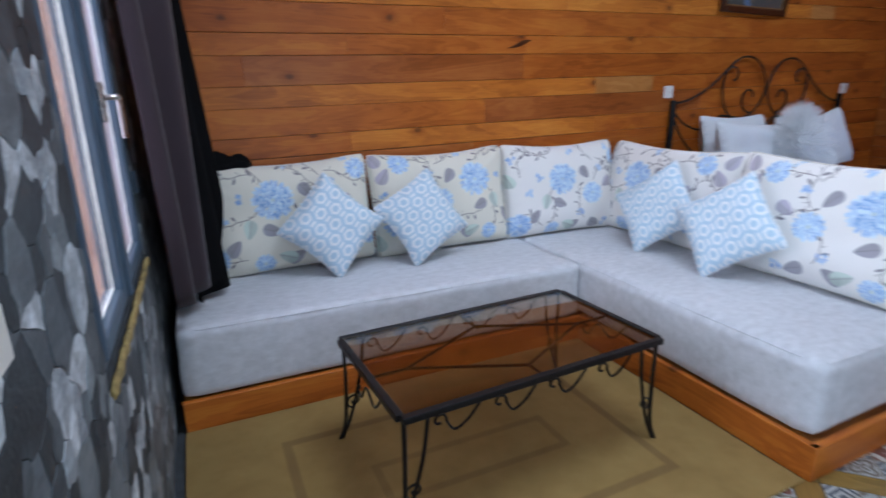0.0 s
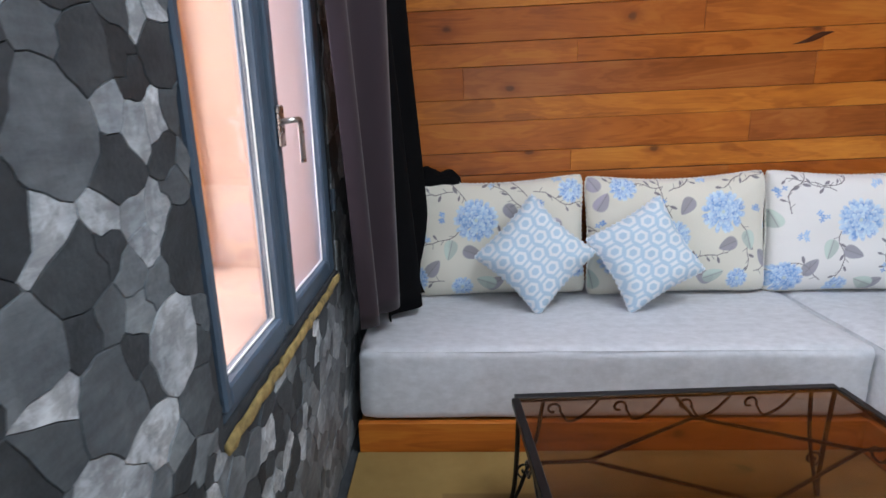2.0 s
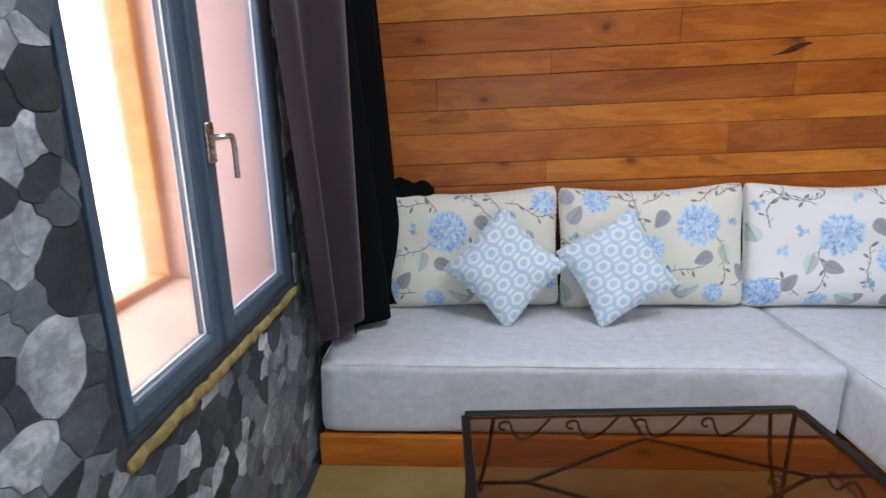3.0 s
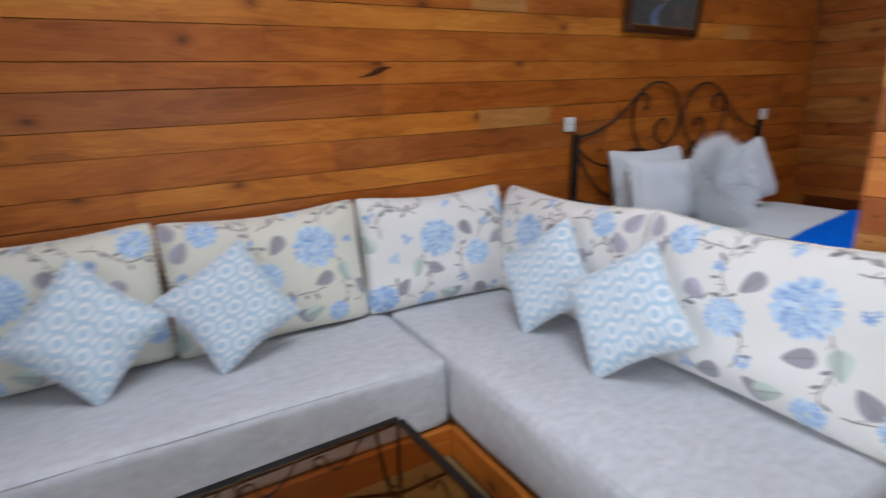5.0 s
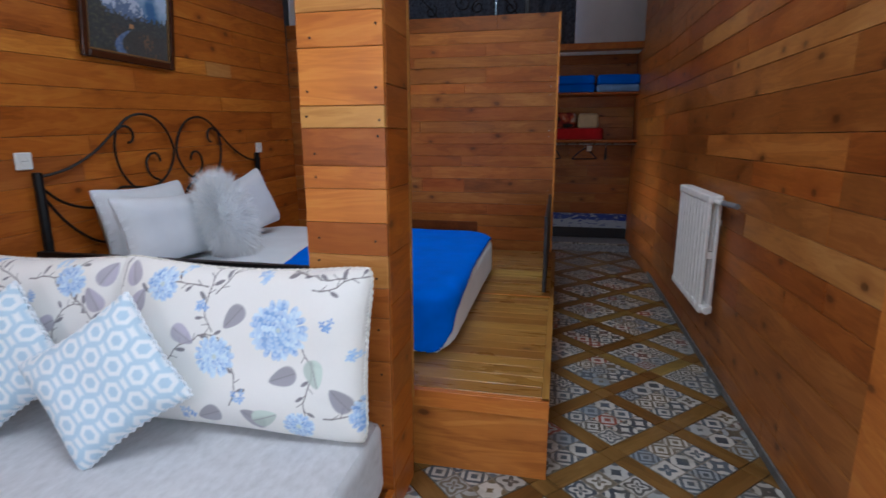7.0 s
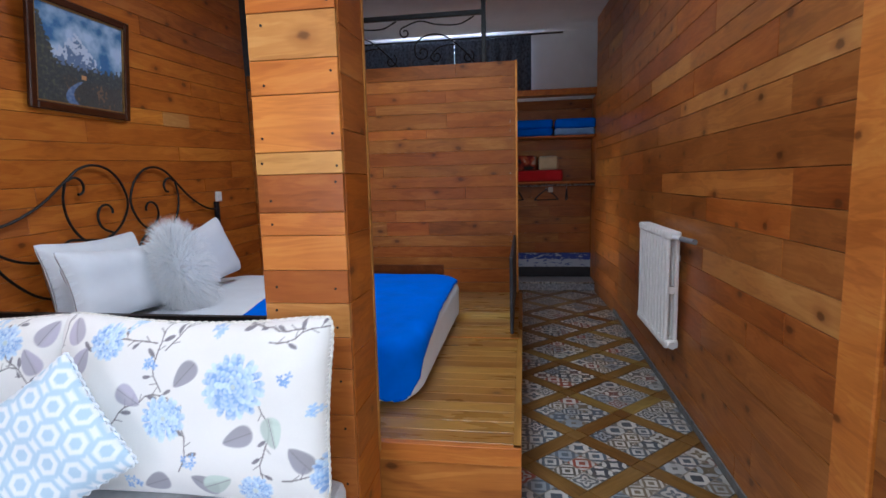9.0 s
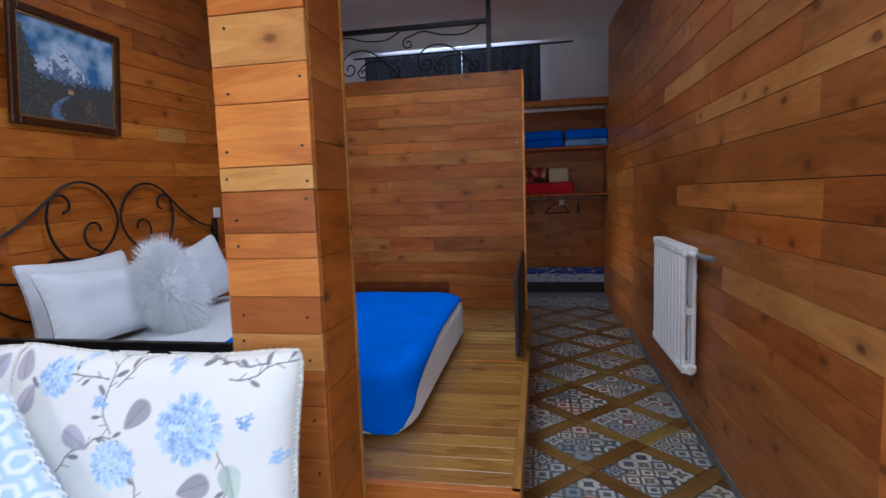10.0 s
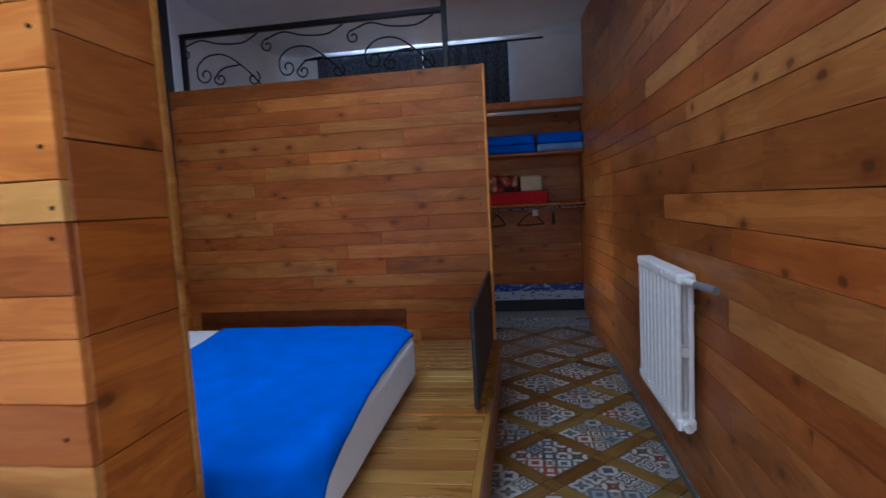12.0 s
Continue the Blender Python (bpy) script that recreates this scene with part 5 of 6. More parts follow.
# dark board lying along the partition's foot behind the bed
tagged(mesh_ob("batten", box_bm(PART_X - 0.036, PART_X - 0.021, 0.98, 2.7, 0.44, 0.615, bevel=0.003), BATTEN_WOOD), "dark brown wooden batten fixed along the partition", "batten", kind="structure")

# sockets beside the headboard


def wall_socket(x, z):
    s = empty("wall_socket", pose(x, BACK - 0.020, z), "small white square wall socket on the planks", "socket", "sockets beside the bed")
    part("plate", box_bm(-0.042, 0.042, -0.014, 0.0, -0.042, 0.042, bevel=0.005), WHITE_PLASTIC, s)
    rim = bmesh.new()
    tube(rim, [(p[0], -0.0145, p[1]) for p in spiral(0, 0, 0.021, 0.021, 0, 360, 20)], 0.002, 5)
    part("rim", rim, WHITE_PLASTIC, s)
    for dx in (-0.009, 0.009):
        part("hole", tube_bm([(dx, -0.0152, 0), (dx, -0.0135, 0)], 0.003, 8), DARK_PANEL, s)
    return s


wall_socket(3.107, 1.272)
wall_socket(5.165, 1.30)

# ---------------------------------------------------------------- picture


def painting_colors(px, pz):
    """Snowy peak over dark trees and a stream; px, pz from -1 to 1."""
    n = len(px)
    nz = np.array([noise.fractal(Vector((a * 2.5, b * 2.5, 0.3)), 1.0, 2.1, 4) for a, b in zip(px, pz)])
    fine = np.array([noise.noise(Vector((a * 15, b * 15, 4))) for a, b in zip(px, pz)])
    col = np.zeros((n, 3))
    sky = np.array((0.16, 0.29, 0.46))
    col[:] = sky + np.clip(nz, -0.4, 0.6)[:, None] * np.array((0.45, 0.45, 0.42))
    ridge = 0.50 - 1.05 * np.abs(px + 0.12) + 0.18 * fine + 0.1 * nz
    m = pz < ridge
    snow = np.where((fine + nz * 1.4 + 0.6 * (px + 0.12)) > 0.05, 1.0, 0.0)[:, None]
    col[m] = (np.array((0.10, 0.17, 0.30)) * (1 - snow) + np.array((0.55, 0.62, 0.72)) * snow)[m]
    trees = -0.18 + 0.16 * fine + 0.35 * np.clip(-px - 0.55, 0, 1) * 3 + 0.1 * np.abs(px)
    m = pz < trees
    col[m] = (np.array((0.012, 0.022, 0.022)) + np.clip(fine, 0, 1)[:, None] * np.array((0.06, 0.06, 0.03)))[m]
    m = pz < (-0.42 + 0.08 * nz)
    speck = np.clip((fine + 0.8 * nz + 0.25 * px - 0.38) * 2.5, 0, 1)[:, None]
    col[m] = (np.array((0.022, 0.024, 0.016)) * (1 - speck) + np.array((0.15, 0.075, 0.025)) * speck)[m]
    left = pz < (-2.6 * (px + 0.62) + 0.25 * fine)
    m = left & (pz < 0.75 + 0.2 * fine)
    col[m] = (np.array((0.014, 0.020, 0.016)) + np.clip(fine, 0, 1)[:, None] * np.array((0.10, 0.09, 0.03)))[m]
    stream = np.abs(px - 0.05 - 0.35 * np.sin((pz + 0.4) * 4)) < 0.035 + 0.15 * np.clip(-0.45 - pz, 0, 1)
    m = stream & (pz < -0.45)
    col[m] = (np.array((0.09, 0.16, 0.30)) + fine[:, None] * 0.12)[m]
    house = (np.abs(px - 0.02) < 0.05) & (np.abs(pz + 0.36) < 0.045)
    col[house] = (0.5, 0.22, 0.06)
    return np.clip(col, 0.004, 0.9)


picture = empty("picture", pose(3.855, BACK - 0.050, 2.115, 5), "framed mountain landscape oil painting on the plank wall", "picture")
PW, PH = 0.70, 0.60
nx, nz = 130, 110
gx, gz = np.meshgrid(np.linspace(-1, 1, nx), np.linspace(-1, 1, nz), indexing="ij")
gx, gz = gx.ravel(), gz.ravel()
idx = np.arange(nx * nz).reshape(nx, nz)
me = bpy.data.meshes.new("canvas")
me.from_pydata(np.stack([gx * (PW / 2 - 0.045), np.full(nx * nz, -0.012), gz * (PH / 2 - 0.045)], 1).tolist(), [], np.stack([idx[:-1, :-1], idx[1:, :-1], idx[1:, 1:], idx[:-1, 1:]], -1).reshape(-1, 4).tolist())
cc = painting_colors(gx, gz)
at = me.color_attributes.new("print", "FLOAT_COLOR", "POINT")
at.data.foreach_set("color", np.concatenate([cc, np.ones((len(cc), 1))], 1).ravel().astype(np.float32))
me.materials.append(PAINTING)
canvas = new("canvas", me)
canvas.parent = picture
pf, pg = bmesh.new(), bmesh.new()
for s in (-1, 1):
    box(pf, *sorted((s * PW / 2, s * (PW / 2 - 0.042))), -0.03, 0.0, -PH / 2, PH / 2, bevel=0.006)
    box(pf, -PW / 2 + 0.0425, PW / 2 - 0.0425, -0.03, 0.0, *sorted((s * PH / 2, s * (PH / 2 - 0.042))), bevel=0.006)
    box(pg, *sorted((s * (PW / 2 - 0.0425), s * (PW / 2 - 0.051))), -0.02, -0.008, -PH / 2 + 0.0425, PH / 2 - 0.0425)
    box(pg, -PW / 2 + 0.0515, PW / 2 - 0.0515, -0.02, -0.008, *sorted((s * (PH / 2 - 0.0425), s * (PH / 2 - 0.051))))
part("frame", pf, FRAME_WOOD, picture, "dark moulded wooden picture frame")
part("inner_edge", pg, GOLD, picture, "thin gilt inner edge")

# ---------------------------------------------------------------- radiator
radiator = empty("radiator", pose(4.185, RIGHT + 0.055, 0.380), "white enamelled column radiator on the plank wall", "radiator")
RN, RPITCH, RH = 10, 0.0745, 0.685
for i in range(RN):
    s = bmesh.new()
    x0 = i * RPITCH
    for y in (0.012, 0.062):
        box(s, x0 + 0.016, x0 + 0.058, y - 0.012, y + 0.012, 0.02, RH - 0.02, bevel=0.009, segs=2)
    box(s, x0 + 0.002, x0 + 0.0725, -0.004, 0.078, 0.0, 0.05, bevel=0.012, segs=2)
    box(s, x0 + 0.002, x0 + 0.0725, -0.004, 0.078, RH - 0.05, RH, bevel=0.012, segs=2)
    box(s, x0 + 0.02, x0 + 0.058, 0.02, 0.055, RH / 2 - 0.02, RH / 2 + 0.02)
    part("section", s, RADIATOR_PAINT, radiator, smooth=False)
part("plug", tube_bm([(-0.022, 0.037, 0.025), (0.01, 0.037, 0.025)], 0.022, 12), RADIATOR_PAINT, radiator)
vb = bmesh.new()
tube(vb, [(0.005, 0.037, RH - 0.03), (-0.10, 0.030, RH - 0.03)], 0.016, 10)
part("valve", vb, RADIATOR_PAINT, radiator, "white radiator valve neck")
part("valve_cap", tube_bm([(-0.10, 0.030, RH - 0.03), (-0.115, 0.028, RH - 0.03), (-0.25, 0.005, RH - 0.03)], 0.015, 12), plain("grey_plastic", (0.20, 0.21, 0.23), 0.4, 0, 0.05, 10, 0.0), radiator, "grey valve cap")
part("bleed_screw", tube_bm([(RN * RPITCH, 0.037, 0.15), (RN * RPITCH + 0.02, 0.037, 0.15)], 0.008, 8), CHROME, radiator)
for x in (0.12, 0.62):
    part("bracket", box_bm(x, x + 0.02, -0.034, -0.003, 0.5, 0.53), RADIATOR_PAINT, radiator)

# ---------------------------------------------------------------- loft: curtain, rod, railing
curtain("curtain", (7.93, 0.145), (7.93, 1.10), 2.45, 3.176, 7.0, 0.022, LOFT_CURTAIN, "slate patterned curtain across the loft window", 0.0, 0.0, rows=12, cols=150, seed=9, scallop=0.02)
curtain("curtain", (7.93, 1.11), (7.93, 2.36), 2.45, 3.17, 9.0, 0.024, LOFT_CURTAIN, "slate patterned curtain beside its twin in the loft", 0.0, 0.0, rows=12, cols=180, seed=12, scallop=0.024)
tagged(mesh_ob("curtain_rod", tube_bm([(7.895, -0.24, 3.15), (7.895, 2.5, 3.15)], 0.011, 8), IRON), "thin dark curtain rod under the ceiling", "curtain rod")
loft = empty("loft_railing", pose(PART_X + 0.18, 0, 0), "black wrought-iron scroll railing above the partition", "railing")
part("handrail", box_bm(-0.022, 0.022, 0.60, 2.80, 2.86, 2.90, bevel=0.004), IRON, loft)
part("bottom_bar", box_bm(-0.012, 0.012, 0.60, 2.80, 2.36, 2.38, bevel=0.003), IRON, loft)
part("post", box_bm(-0.02, 0.02, 0.575, 0.615, 0.0, CEIL, bevel=0.003), IRON, loft)
part("post", box_bm(-0.02, 0.02, 2.76, 2.80, 0.0, 2.859, bevel=0.003), IRON, loft)
for i in range(3):
    cy = 0.66 + i * 0.72
    wave = [(p.x, p.y) for p in smooth_line([(cy, 2.42), (cy + 0.12, 2.56), (cy + 0.30, 2.70), (cy + 0.46, 2.71), (cy + 0.56, 2.64), (cy + 0.57, 2.56)], 6)]
    back = [(p.x, p.y) for p in smooth_line([(cy + 0.18, 2.62), (cy + 0.34, 2.60), (cy + 0.42, 2.53)], 6)]
    tail = [(p.x, p.y) for p in smooth_line([(cy + 0.02, 2.85), (cy + 0.16, 2.79), (cy + 0.36, 2.80), (cy + 0.52, 2.84), (cy + 0.66, 2.80)], 6)]
    for pts in (wave + spiral(cy + 0.50, 2.56, 0.07, 0.018, 0, -400, 26), back + spiral(cy + 0.37, 2.52, 0.055, 0.014, 10, -380, 22), tail + spiral(cy + 0.66, 2.745, 0.055, 0.015, 90, -330, 20), spiral(cy + 0.08, 2.50, 0.06, 0.015, 120, 520, 20)):
        part("scroll", tube(bmesh.new(), [(0, a, b) for a, b in pts], 0.0065, 6), IRON, loft)
loft_floor = structure("loft_floor", "plain timber loft floor behind the partition", "floor", (PART_X + 0.06, 6.9, PART_Y + 0.1, BACK, 2.28, 2.36), material=SIDE_WOOD)

structure("wall_lining", "plain white plaster on the loft's side wall", "wall", (PART_X + 0.06, FAR - 0.001, BACK - 0.014, BACK - 0.001, 2.362, CEIL - 0.001), material=WHITE_PLASTER)

# ---------------------------------------------------------------- things on the shelves


def folded(name, x0, x1, y0, y1, z0, h, layers, material, label, seed):
    rng = random.Random(seed)
    e = empty(name, pose((x0 + x1) / 2, (y0 + y1) / 2, z0), label, "folded blanket")
    for i in range(layers):
        hh = h / layers
        bm = soft_box((x1 - x0) * rng.uniform(0.94, 1.0), (y1 - y0) * rng.uniform(0.95, 1.0), hh * 0.98, min(0.03, hh * 0.45), sag=0.006, seed=seed + i)
        ob = part("fold", bm, material, e, smooth=True)
        ob.matrix_basis = pose(0, rng.uniform(-0.01, 0.01), i * hh)
    return e


folded("folded_blanket", 7.60, 7.96, -0.12, 0.45, 1.89, 0.20, 2, BLUE_BLANKET, "folded bright blue blanket on the upper shelf", 61)
folded("folded_blanket", 7.60, 7.96, -0.62, -0.13, 1.89, 0.09, 1, PALE_BLUE_CLOTH, "folded pale blue blanket on the upper shelf", 63)
folded("folded_blanket", 7.60, 7.96, -0.61, -0.13, 1.98, 0.11, 1, BLUE_BLANKET, "folded bright blue blanket on a paler one", 64)
folded("folded_blanket", 7.60, 7.96, -0.24, 0.42, 1.35, 0.14, 1, RED_CLOTH, "folded red fleece blanket on the lower shelf", 65)
folded("folded_blanket", 7.62, 7.94, -0.17, 0.07, 1.49, 0.17, 1, CREAM_CLOTH, "folded cream blanket on a red one", 66)


def floral_dark():
    k = Mat("red_flower_fleece", 0.95)
    f = k.noise(k.coords(), 9, 2, 0.5)
    k.color(k.ramp(f, [(0.38, (0.012, 0.01, 0.01)), (0.47, (0.25, 0.02, 0.015)), (0.55, (0.45, 0.12, 0.05)), (0.62, (0.5, 0.42, 0.34))]))
    return k.m


folded("folded_blanket", 7.61, 7.95, 0.08, 0.42, 1.49, 0.18, 1, floral_dark(), "folded dark blanket with red flowers on a red one", 67)


def hanger(y, yaw, label, tag=False):
    e = empty("clothes_hanger", pose(NX + 0.06, y, 1.302, 0, 0, yaw), label, "clothes hanger", "clothes hangers on the rod")
    part("hook", tube(bmesh.new(), [(0, a, b) for a, b in spiral(0, 0.0, 0.02, 0.02, 200, -70, 14)] + [(0, 0.004, -0.05)], 0.003, 6), CHROME, e)
    part("shoulder", tube(bmesh.new(), smooth_line([(0, 0.0, -0.05), (0, 0.08, -0.10), (0, 0.15, -0.165), (0, 0.13, -0.175), (0, -0.13, -0.175), (0, -0.15, -0.165), (0, -0.08, -0.10), (0, 0.0, -0.05)], 5), 0.008, 6), DARK_PANEL, e)
    if tag:
        part("tag", box_bm(-0.012, -0.006, -0.085, -0.02, -0.085, -0.02, bevel=0.002), WHITE_PLASTIC, e, "white paper tag")
    return e


hanger(-0.03, 25, "black plastic clothes hanger with a white tag", True)
hanger(-0.27, 82, "black plastic clothes hanger seen edge on")
hanger(0.33, 60, "black plastic clothes hanger beside the partition")

# ---------------------------------------------------------------- wall boards
NORTH_JOINTS = (0.934, 1.041, 1.181, 1.284, 1.427, 1.529, 1.673, 1.775, 1.92)
NORTH_BUTTS = ((0.975, 0.99), (0.475, 1.35), (0.996, 1.48), (2.092, 1.48), (1.557, 1.60), (3.67, 1.23))
board_wall(wall_north, WALL_WOOD, (-0.13, BACK - 0.001, 0), 0, PART_X + 0.13, joint_rows(0.02, 3.0, NORTH_JOINTS, 0.125, random.Random(71)), 2.4, random.Random(72), other=RED_WOOD, share=0.16, marked=((2.63, 3.13, 1.23, LIGHT_WOOD), (4.75, 5.05, 1.72, LIGHT_WOOD), (2.6, 2.95, 1.85, LIGHT_WOOD)), joints=NORTH_BUTTS, slope=1.8)
# a dark split in one of the boards behind the sofa
sp = bmesh.new()
bmesh.ops.create_uvsphere(sp, u_segments=20, v_segments=8, radius=1.0)
for v in sp.verts:
    x = v.co.x * 0.088
    v.co = Vector((x, v.co.y * 0.0022, v.co.z * (0.010 + 0.005 * math.sin(38 * x + 1)) + 0.006 * math.sin(28 * x) + 0.24 * x))
part("board_split", sp, FRAME_WOOD, wall_north, "dark split in a board").matrix_basis = pose(1.865, BACK - 0.0195, 1.545)
SOUTH_JOINTS = (0.652, 0.885, 1.003, 1.145, 1.267, 1.397, 1.578, 1.715, 1.80, 1.945, 2.06)
SOUTH_ROWS = joint_rows(0.0, CEIL - 0.002, SOUTH_JOINTS, 0.145, random.Random(73))
board_wall(wall_south, SIDE_WOOD, (NX - 1.2, RIGHT + 0.001, 0), 180, NX - 1.2 - 2.725, SOUTH_ROWS, 1.5, random.Random(74), other=RED_WOOD, share=0.3, marked=((1.95, 3.635, 1.76, LIGHT_WOOD), (2.42, 3.635, 0.94, LIGHT_WOOD), (2.45, 3.3, 1.2, PILLAR_WOOD), (1.2, 2.1, 2.0, LIGHT_WOOD)))
# towards the niche the wall leans in a little
board_wall(wall_south, SIDE_WOOD, (NX, -0.623, 0), 183.2, 1.2, SOUTH_ROWS, 1.5, random.Random(77), other=RED_WOOD, share=0.3)
board_wall(wall_south, SIDE_WOOD, (2.54, RIGHT + 0.001, 0), 180, 0.54, joint_rows(0.0, CEIL - 0.002, (), 0.145, random.Random(75)), 3.0, random.Random(76))

# ---------------------------------------------------------------- floor tiles: patchwork squares in wood-look bands, laid diagonally
PITCH, SIDE = 0.41, 0.32
C45 = math.sqrt(0.5)
tile_mesh = bmesh.new()
box(tile_mesh, -SIDE / 2 + 0.002, SIDE / 2 - 0.002, -SIDE / 2 + 0.002, SIDE / 2 - 0.002, -0.006, 0.0, bevel=0.0015)
tm = bpy.data.meshes.new("tile")
tile_mesh.to_mesh(tm)
tile_mesh.free()
tm.materials.append(TILE)
bm = bmesh.new()
box(bm, -SIDE / 2 + 0.002, SIDE / 2 - 0.002, -0.043, 0.043, -0.006, 0.0, bevel=0.0015)
bandm = bpy.data.meshes.new("band")
bm.to_mesh(bandm)
bm.free()
bandm.materials.append(BAND_WOOD)
bm = bmesh.new()
box(bm, -0.043, 0.043, -0.043, 0.043, -0.006, 0.0, bevel=0.0015)
cornm = bpy.data.meshes.new("corner")
bm.to_mesh(cornm)
bm.free()
cornm.materials.append(BAND_WOOD)


def lay_tile(name, me, x, y, yaw):
    ob = new(name, me)
    ob.parent = floor
    ob.matrix_basis = pose(x, y, 0.0, 0, 0, yaw)


for i in range(-24, 25):
    for j in range(-24, 25):
        x, y = 3.545 + (i - j) * PITCH * C45, -0.03 + (i + j) * PITCH * C45
        if not (0.0 < x < 7.7 and -2.3 < y < 1.0):
            continue
        if x > 3.3 and y > STEP_Y + 0.1 or x > 2.9 and y < RIGHT - 0.3:
            continue
        lay_tile("tile", tm, x, y, 45)
        h = PITCH / 2 * C45
        lay_tile("band_tile", bandm, x - h, y + h, 45)
        lay_tile("band_tile", bandm, x + h, y + h, 135)
        lay_tile("corner_tile", cornm, x, y + PITCH * C45, 45)

# ---------------------------------------------------------------- stones of the west wall


def clip_poly(poly, nx_, ny_, c):
    """Keep the side where nx*x + ny*y <= c."""
    out = []
    for (x0, y0), (x1, y1) in zip(poly, poly[1:] + poly[:1]):
        d0, d1 = nx_ * x0 + ny_ * y0 - c, nx_ * x1 + ny_ * y1 - c
        if d0 <= 0:
            out.append((x0, y0))
        if d0 * d1 < 0:
            t = d0 / (d0 - d1)
            out.append((x0 + (x1 - x0) * t, y0 + (y1 - y0) * t))
    return out


def stone_cells(y0, y1, z0, z1, rng):
    """An irregular rubble pattern: weighted Voronoi cells on the wall's plane."""
    seeds = []
    tries = 0
    while tries < 12000:
        tries += 1
        big = rng.random()
        r = 0.058 if big < 0.28 else (0.036 if big < 0.6 else 0.015)
        p = (rng.uniform(y0, y1), rng.uniform(z0, z1), r)
        if all((p[0] - q[0]) ** 2 + ((p[1] - q[1]) * 0.88) ** 2 > (0.92 * (p[2] + q[2])) ** 2 for q in seeds):
            seeds.append(p)
    for a in seeds:
        poly = [(a[0] - 0.25, a[1] - 0.25), (a[0] + 0.25, a[1] - 0.25), (a[0] + 0.25, a[1] + 0.25), (a[0] - 0.25, a[1] + 0.25)]
        for b in seeds:
            dx, dy = b[0] - a[0], b[1] - a[1]
            d2 = dx * dx + dy * dy
            if b is a or d2 > 0.16:
                continue
            c = (b[0] ** 2 + b[1] ** 2 - a[0] ** 2 - a[1] ** 2 + a[2] ** 2 - b[2] ** 2) / 2
            poly = clip_poly(poly, dx, dy, c)
            if len(poly) < 3:
                break
        if len(poly) >= 3:
            yield a, poly


def inset_poly(poly, cx, cy, d):
    out = []
    for x, y in poly:
        vx, vy = x - cx, y - cy
        ln = math.hypot(vx, vy) or 1e-6
        out.append((cx + vx * max(0.2, 1 - d / ln), cy + vy * max(0.2, 1 - d / ln)))
    return out


def wavy(poly, rng):
    """Break each side once and push the break in or out."""
    out = []
    for (x0, y0), (x1, y1) in zip(poly, poly[1:] + poly[:1]):
        out.append((x0, y0))
        ln = math.hypot(x1 - x0, y1 - y0)
        if ln > 0.03:
            for f in (0.33, 0.67):
                key = Vector(((x0 + x1) * 31.7, (y0 + y1) * 17.3, f if x0 < x1 else 1 - f))
                k = noise.noise(key * 3) * 0.26 * ln
                sx = 1 if (x0, y0) < (x1, y1) else -1
                out.append((x0 + (x1 - x0) * f - (y1 - y0) / ln * k * sx, y0 + (y1 - y0) * f + (x1 - x0) / ln * k * sx))
    return out


def stone_bm(bm, poly, cx, cy, thick, ox=0.0, oy=0.0):
    flat = [bm.verts.new((0.0, x - cx + ox, y - cy + oy)) for x, y in poly]
    mid = [bm.verts.new((thick * 0.75, x - cx + ox, y - cy + oy)) for x, y in inset_poly(poly, cx, cy, 0.0007)]
    top = [bm.verts.new((thick, x - cx + ox, y - cy + oy)) for x, y in inset_poly(poly, cx, cy, 0.0012)]
    n = len(poly)
    for q, s in ((flat, mid), (mid, top)):
        for i in range(n):
            bm.faces.new((q[i], q[(i + 1) % n], s[(i + 1) % n], s[i]))
    bm.faces.new(top)


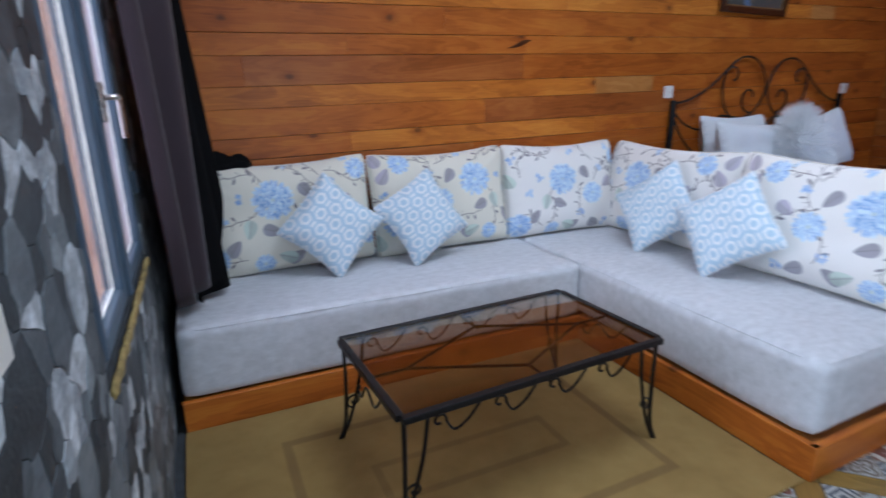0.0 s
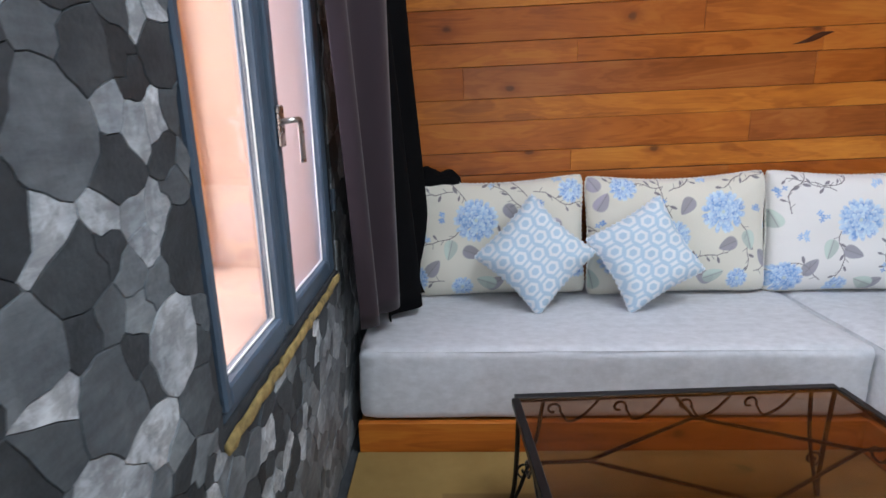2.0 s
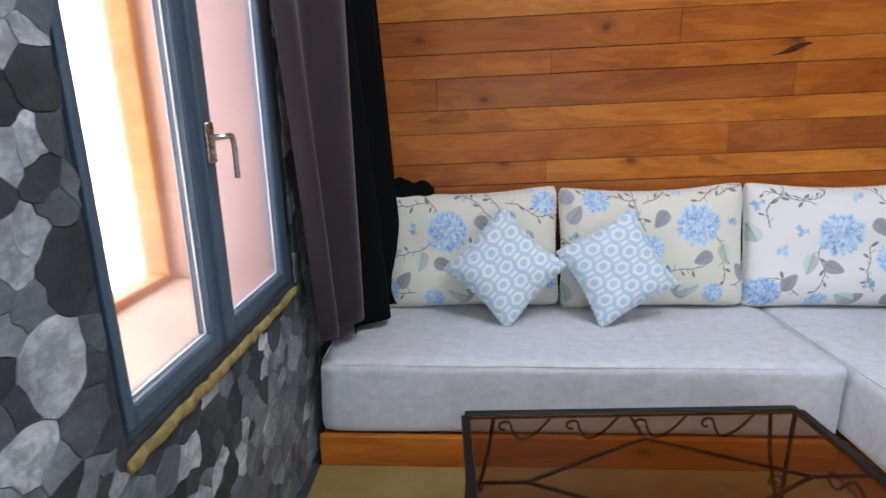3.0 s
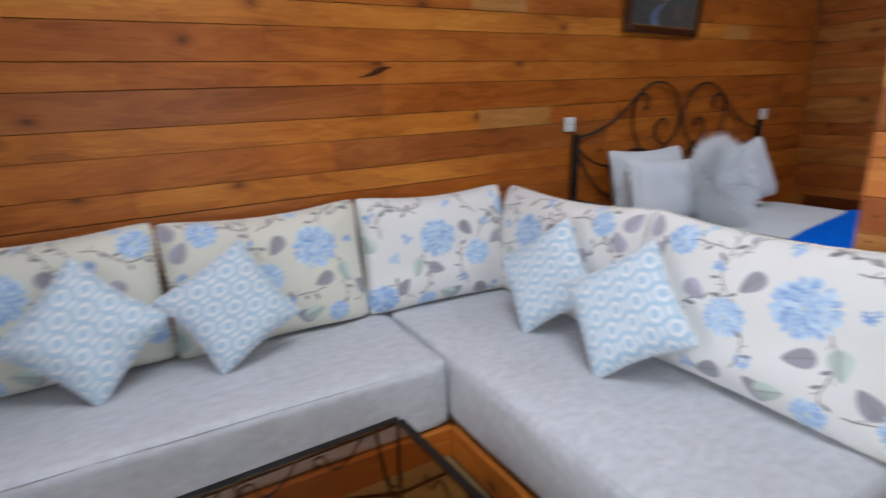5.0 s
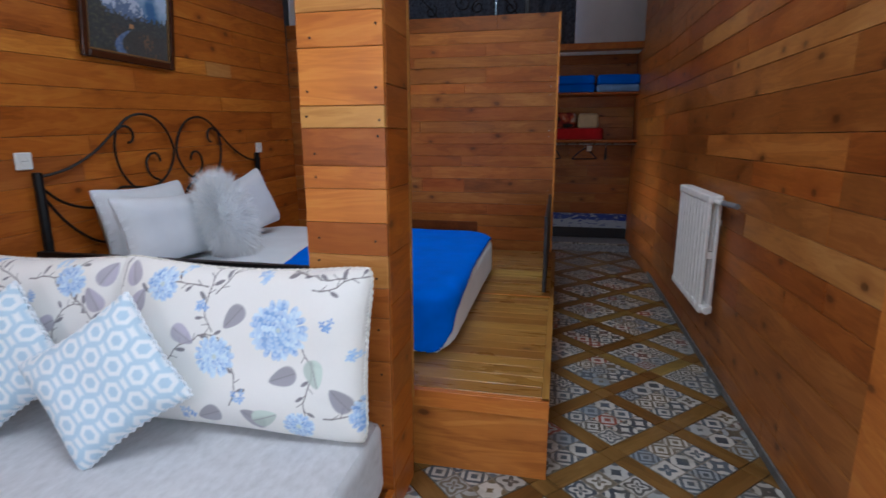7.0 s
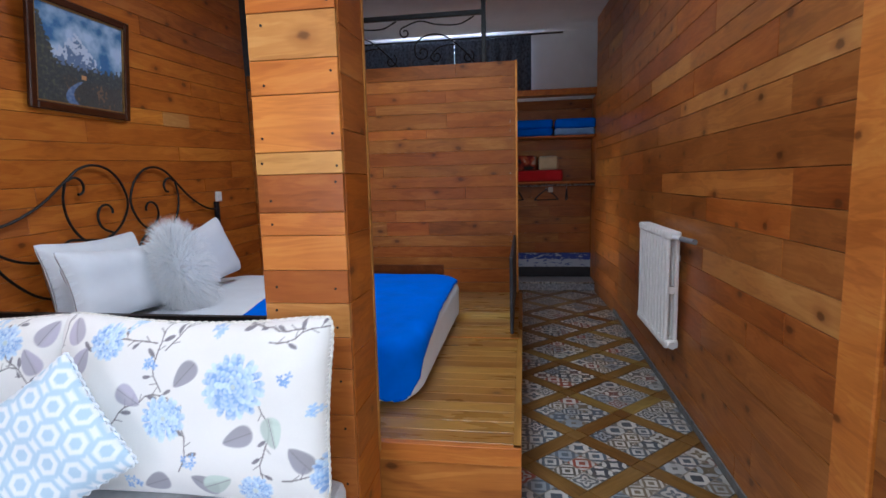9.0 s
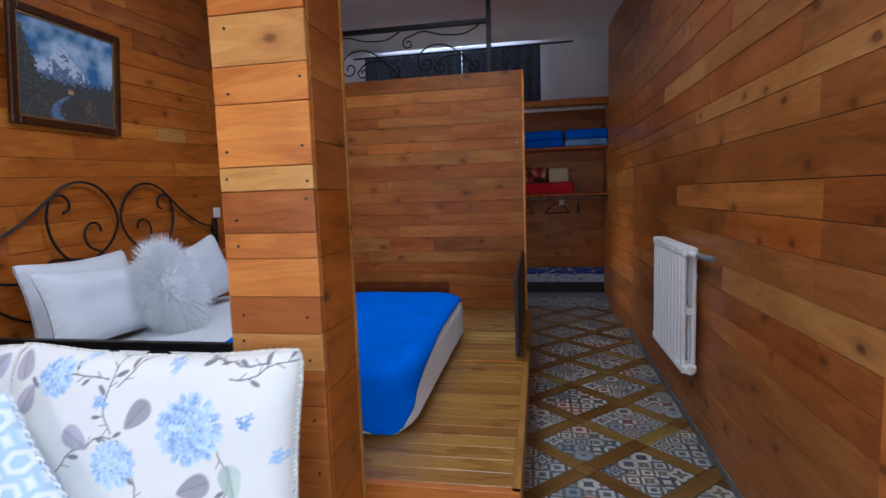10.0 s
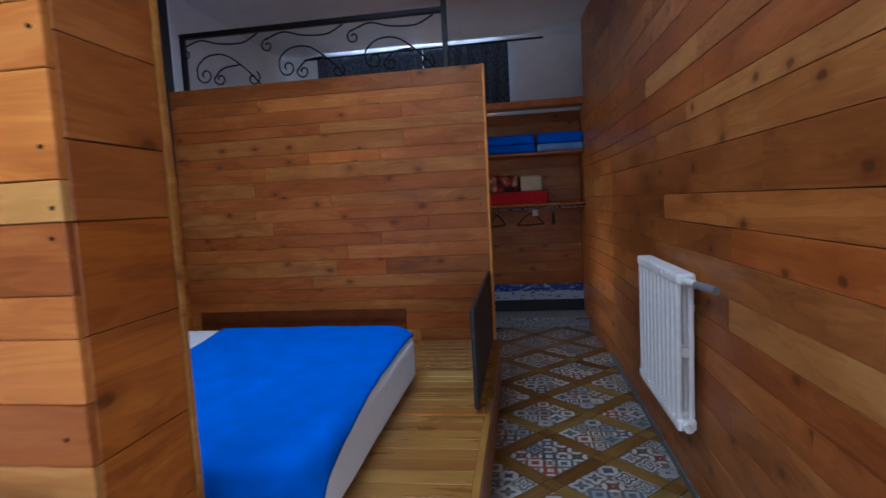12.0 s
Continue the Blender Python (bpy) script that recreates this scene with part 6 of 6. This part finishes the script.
rng = random.Random(91)
stones = []
for a, poly in stone_cells(-0.45, 2.82, 0.0, 2.6, rng):
    for cut in ((1, 0, 2.80), (0, -1, 0.0)):
        poly = clip_poly(poly, *cut) if len(poly) >= 3 else poly
    if len(poly) < 3:
        continue
    cx, cy = sum(p[0] for p in poly) / len(poly), sum(p[1] for p in poly) / len(poly)
    # keep clear of the window
    if W1[0] - 0.0 < cx < W1[1] + 0.0 and W1[2] - 0.03 < cy < W1[3]:
        continue
    ymin, ymax, zmin, zmax = min(p[0] for p in poly), max(p[0] for p in poly), min(p[1] for p in poly), max(p[1] for p in poly)
    if ymax > W1[0] and ymin < W1[1] and zmax > W1[2] - 0.03 and zmin < W1[3]:
        if cx <= W1[0]:
            poly = clip_poly(poly, 1, 0, W1[0] - 0.001)
        elif cx >= W1[1]:
            poly = clip_poly(poly, -1, 0, -W1[1] - 0.001)
        elif cy < W1[2]:
            poly = clip_poly(poly, 0, 1, W1[2] - 0.032)
        else:
            poly = clip_poly(poly, 0, -1, -W1[3] - 0.001)
        if len(poly) < 3:
            continue
        cx, cy = sum(p[0] for p in poly) / len(poly), sum(p[1] for p in poly) / len(poly)
    area = abs(sum(p[0] * q[1] - q[0] * p[1] for p, q in zip(poly, poly[1:] + poly[:1]))) / 2
    if area < 0.00025:
        continue
    stones.append((cx, cy, inset_poly(wavy(poly, rng), cx, cy, 0.0002)))
near = sorted(stones, key=lambda s: abs(s[0] - 1.1) * 0.8 + abs(s[1] - 1.0))[:290]
rest_bm = bmesh.new()
for s in stones:
    thick = 0.0045 + 0.003 * noise.noise(Vector((s[0] * 9, s[1] * 9, 0)))
    if s in near:
        b = bmesh.new()
        stone_bm(b, s[2], s[0], s[1], thick)
        size, q = max(p[0] for p in s[2]) - min(p[0] for p in s[2]), rng.random()
        if size < 0.075:
            kind = 2 if q < 0.36 else (1 if q < 0.7 else 0)
        else:
            kind = 0 if q < 0.52 else (1 if q < 0.87 else 2)
        ob = part("stone", b, STONES[kind], wall_west)
        ob.matrix_basis = pose(WEST, s[0], s[1])
    else:
        tmp = bmesh.new()
        stone_bm(tmp, s[2], s[0], s[1], thick, s[0], s[1])
        me = bpy.data.meshes.new("tmp")
        tmp.to_mesh(me)
        tmp.free()
        rest_bm.from_mesh(me)
        bpy.data.meshes.remove(me)
ob = part("stone_rest", rest_bm, STONE_REST, wall_west)
ob.matrix_basis = pose(WEST, 0, 0)
tagged(ob, "more grey cladding stones", kind="stuff")
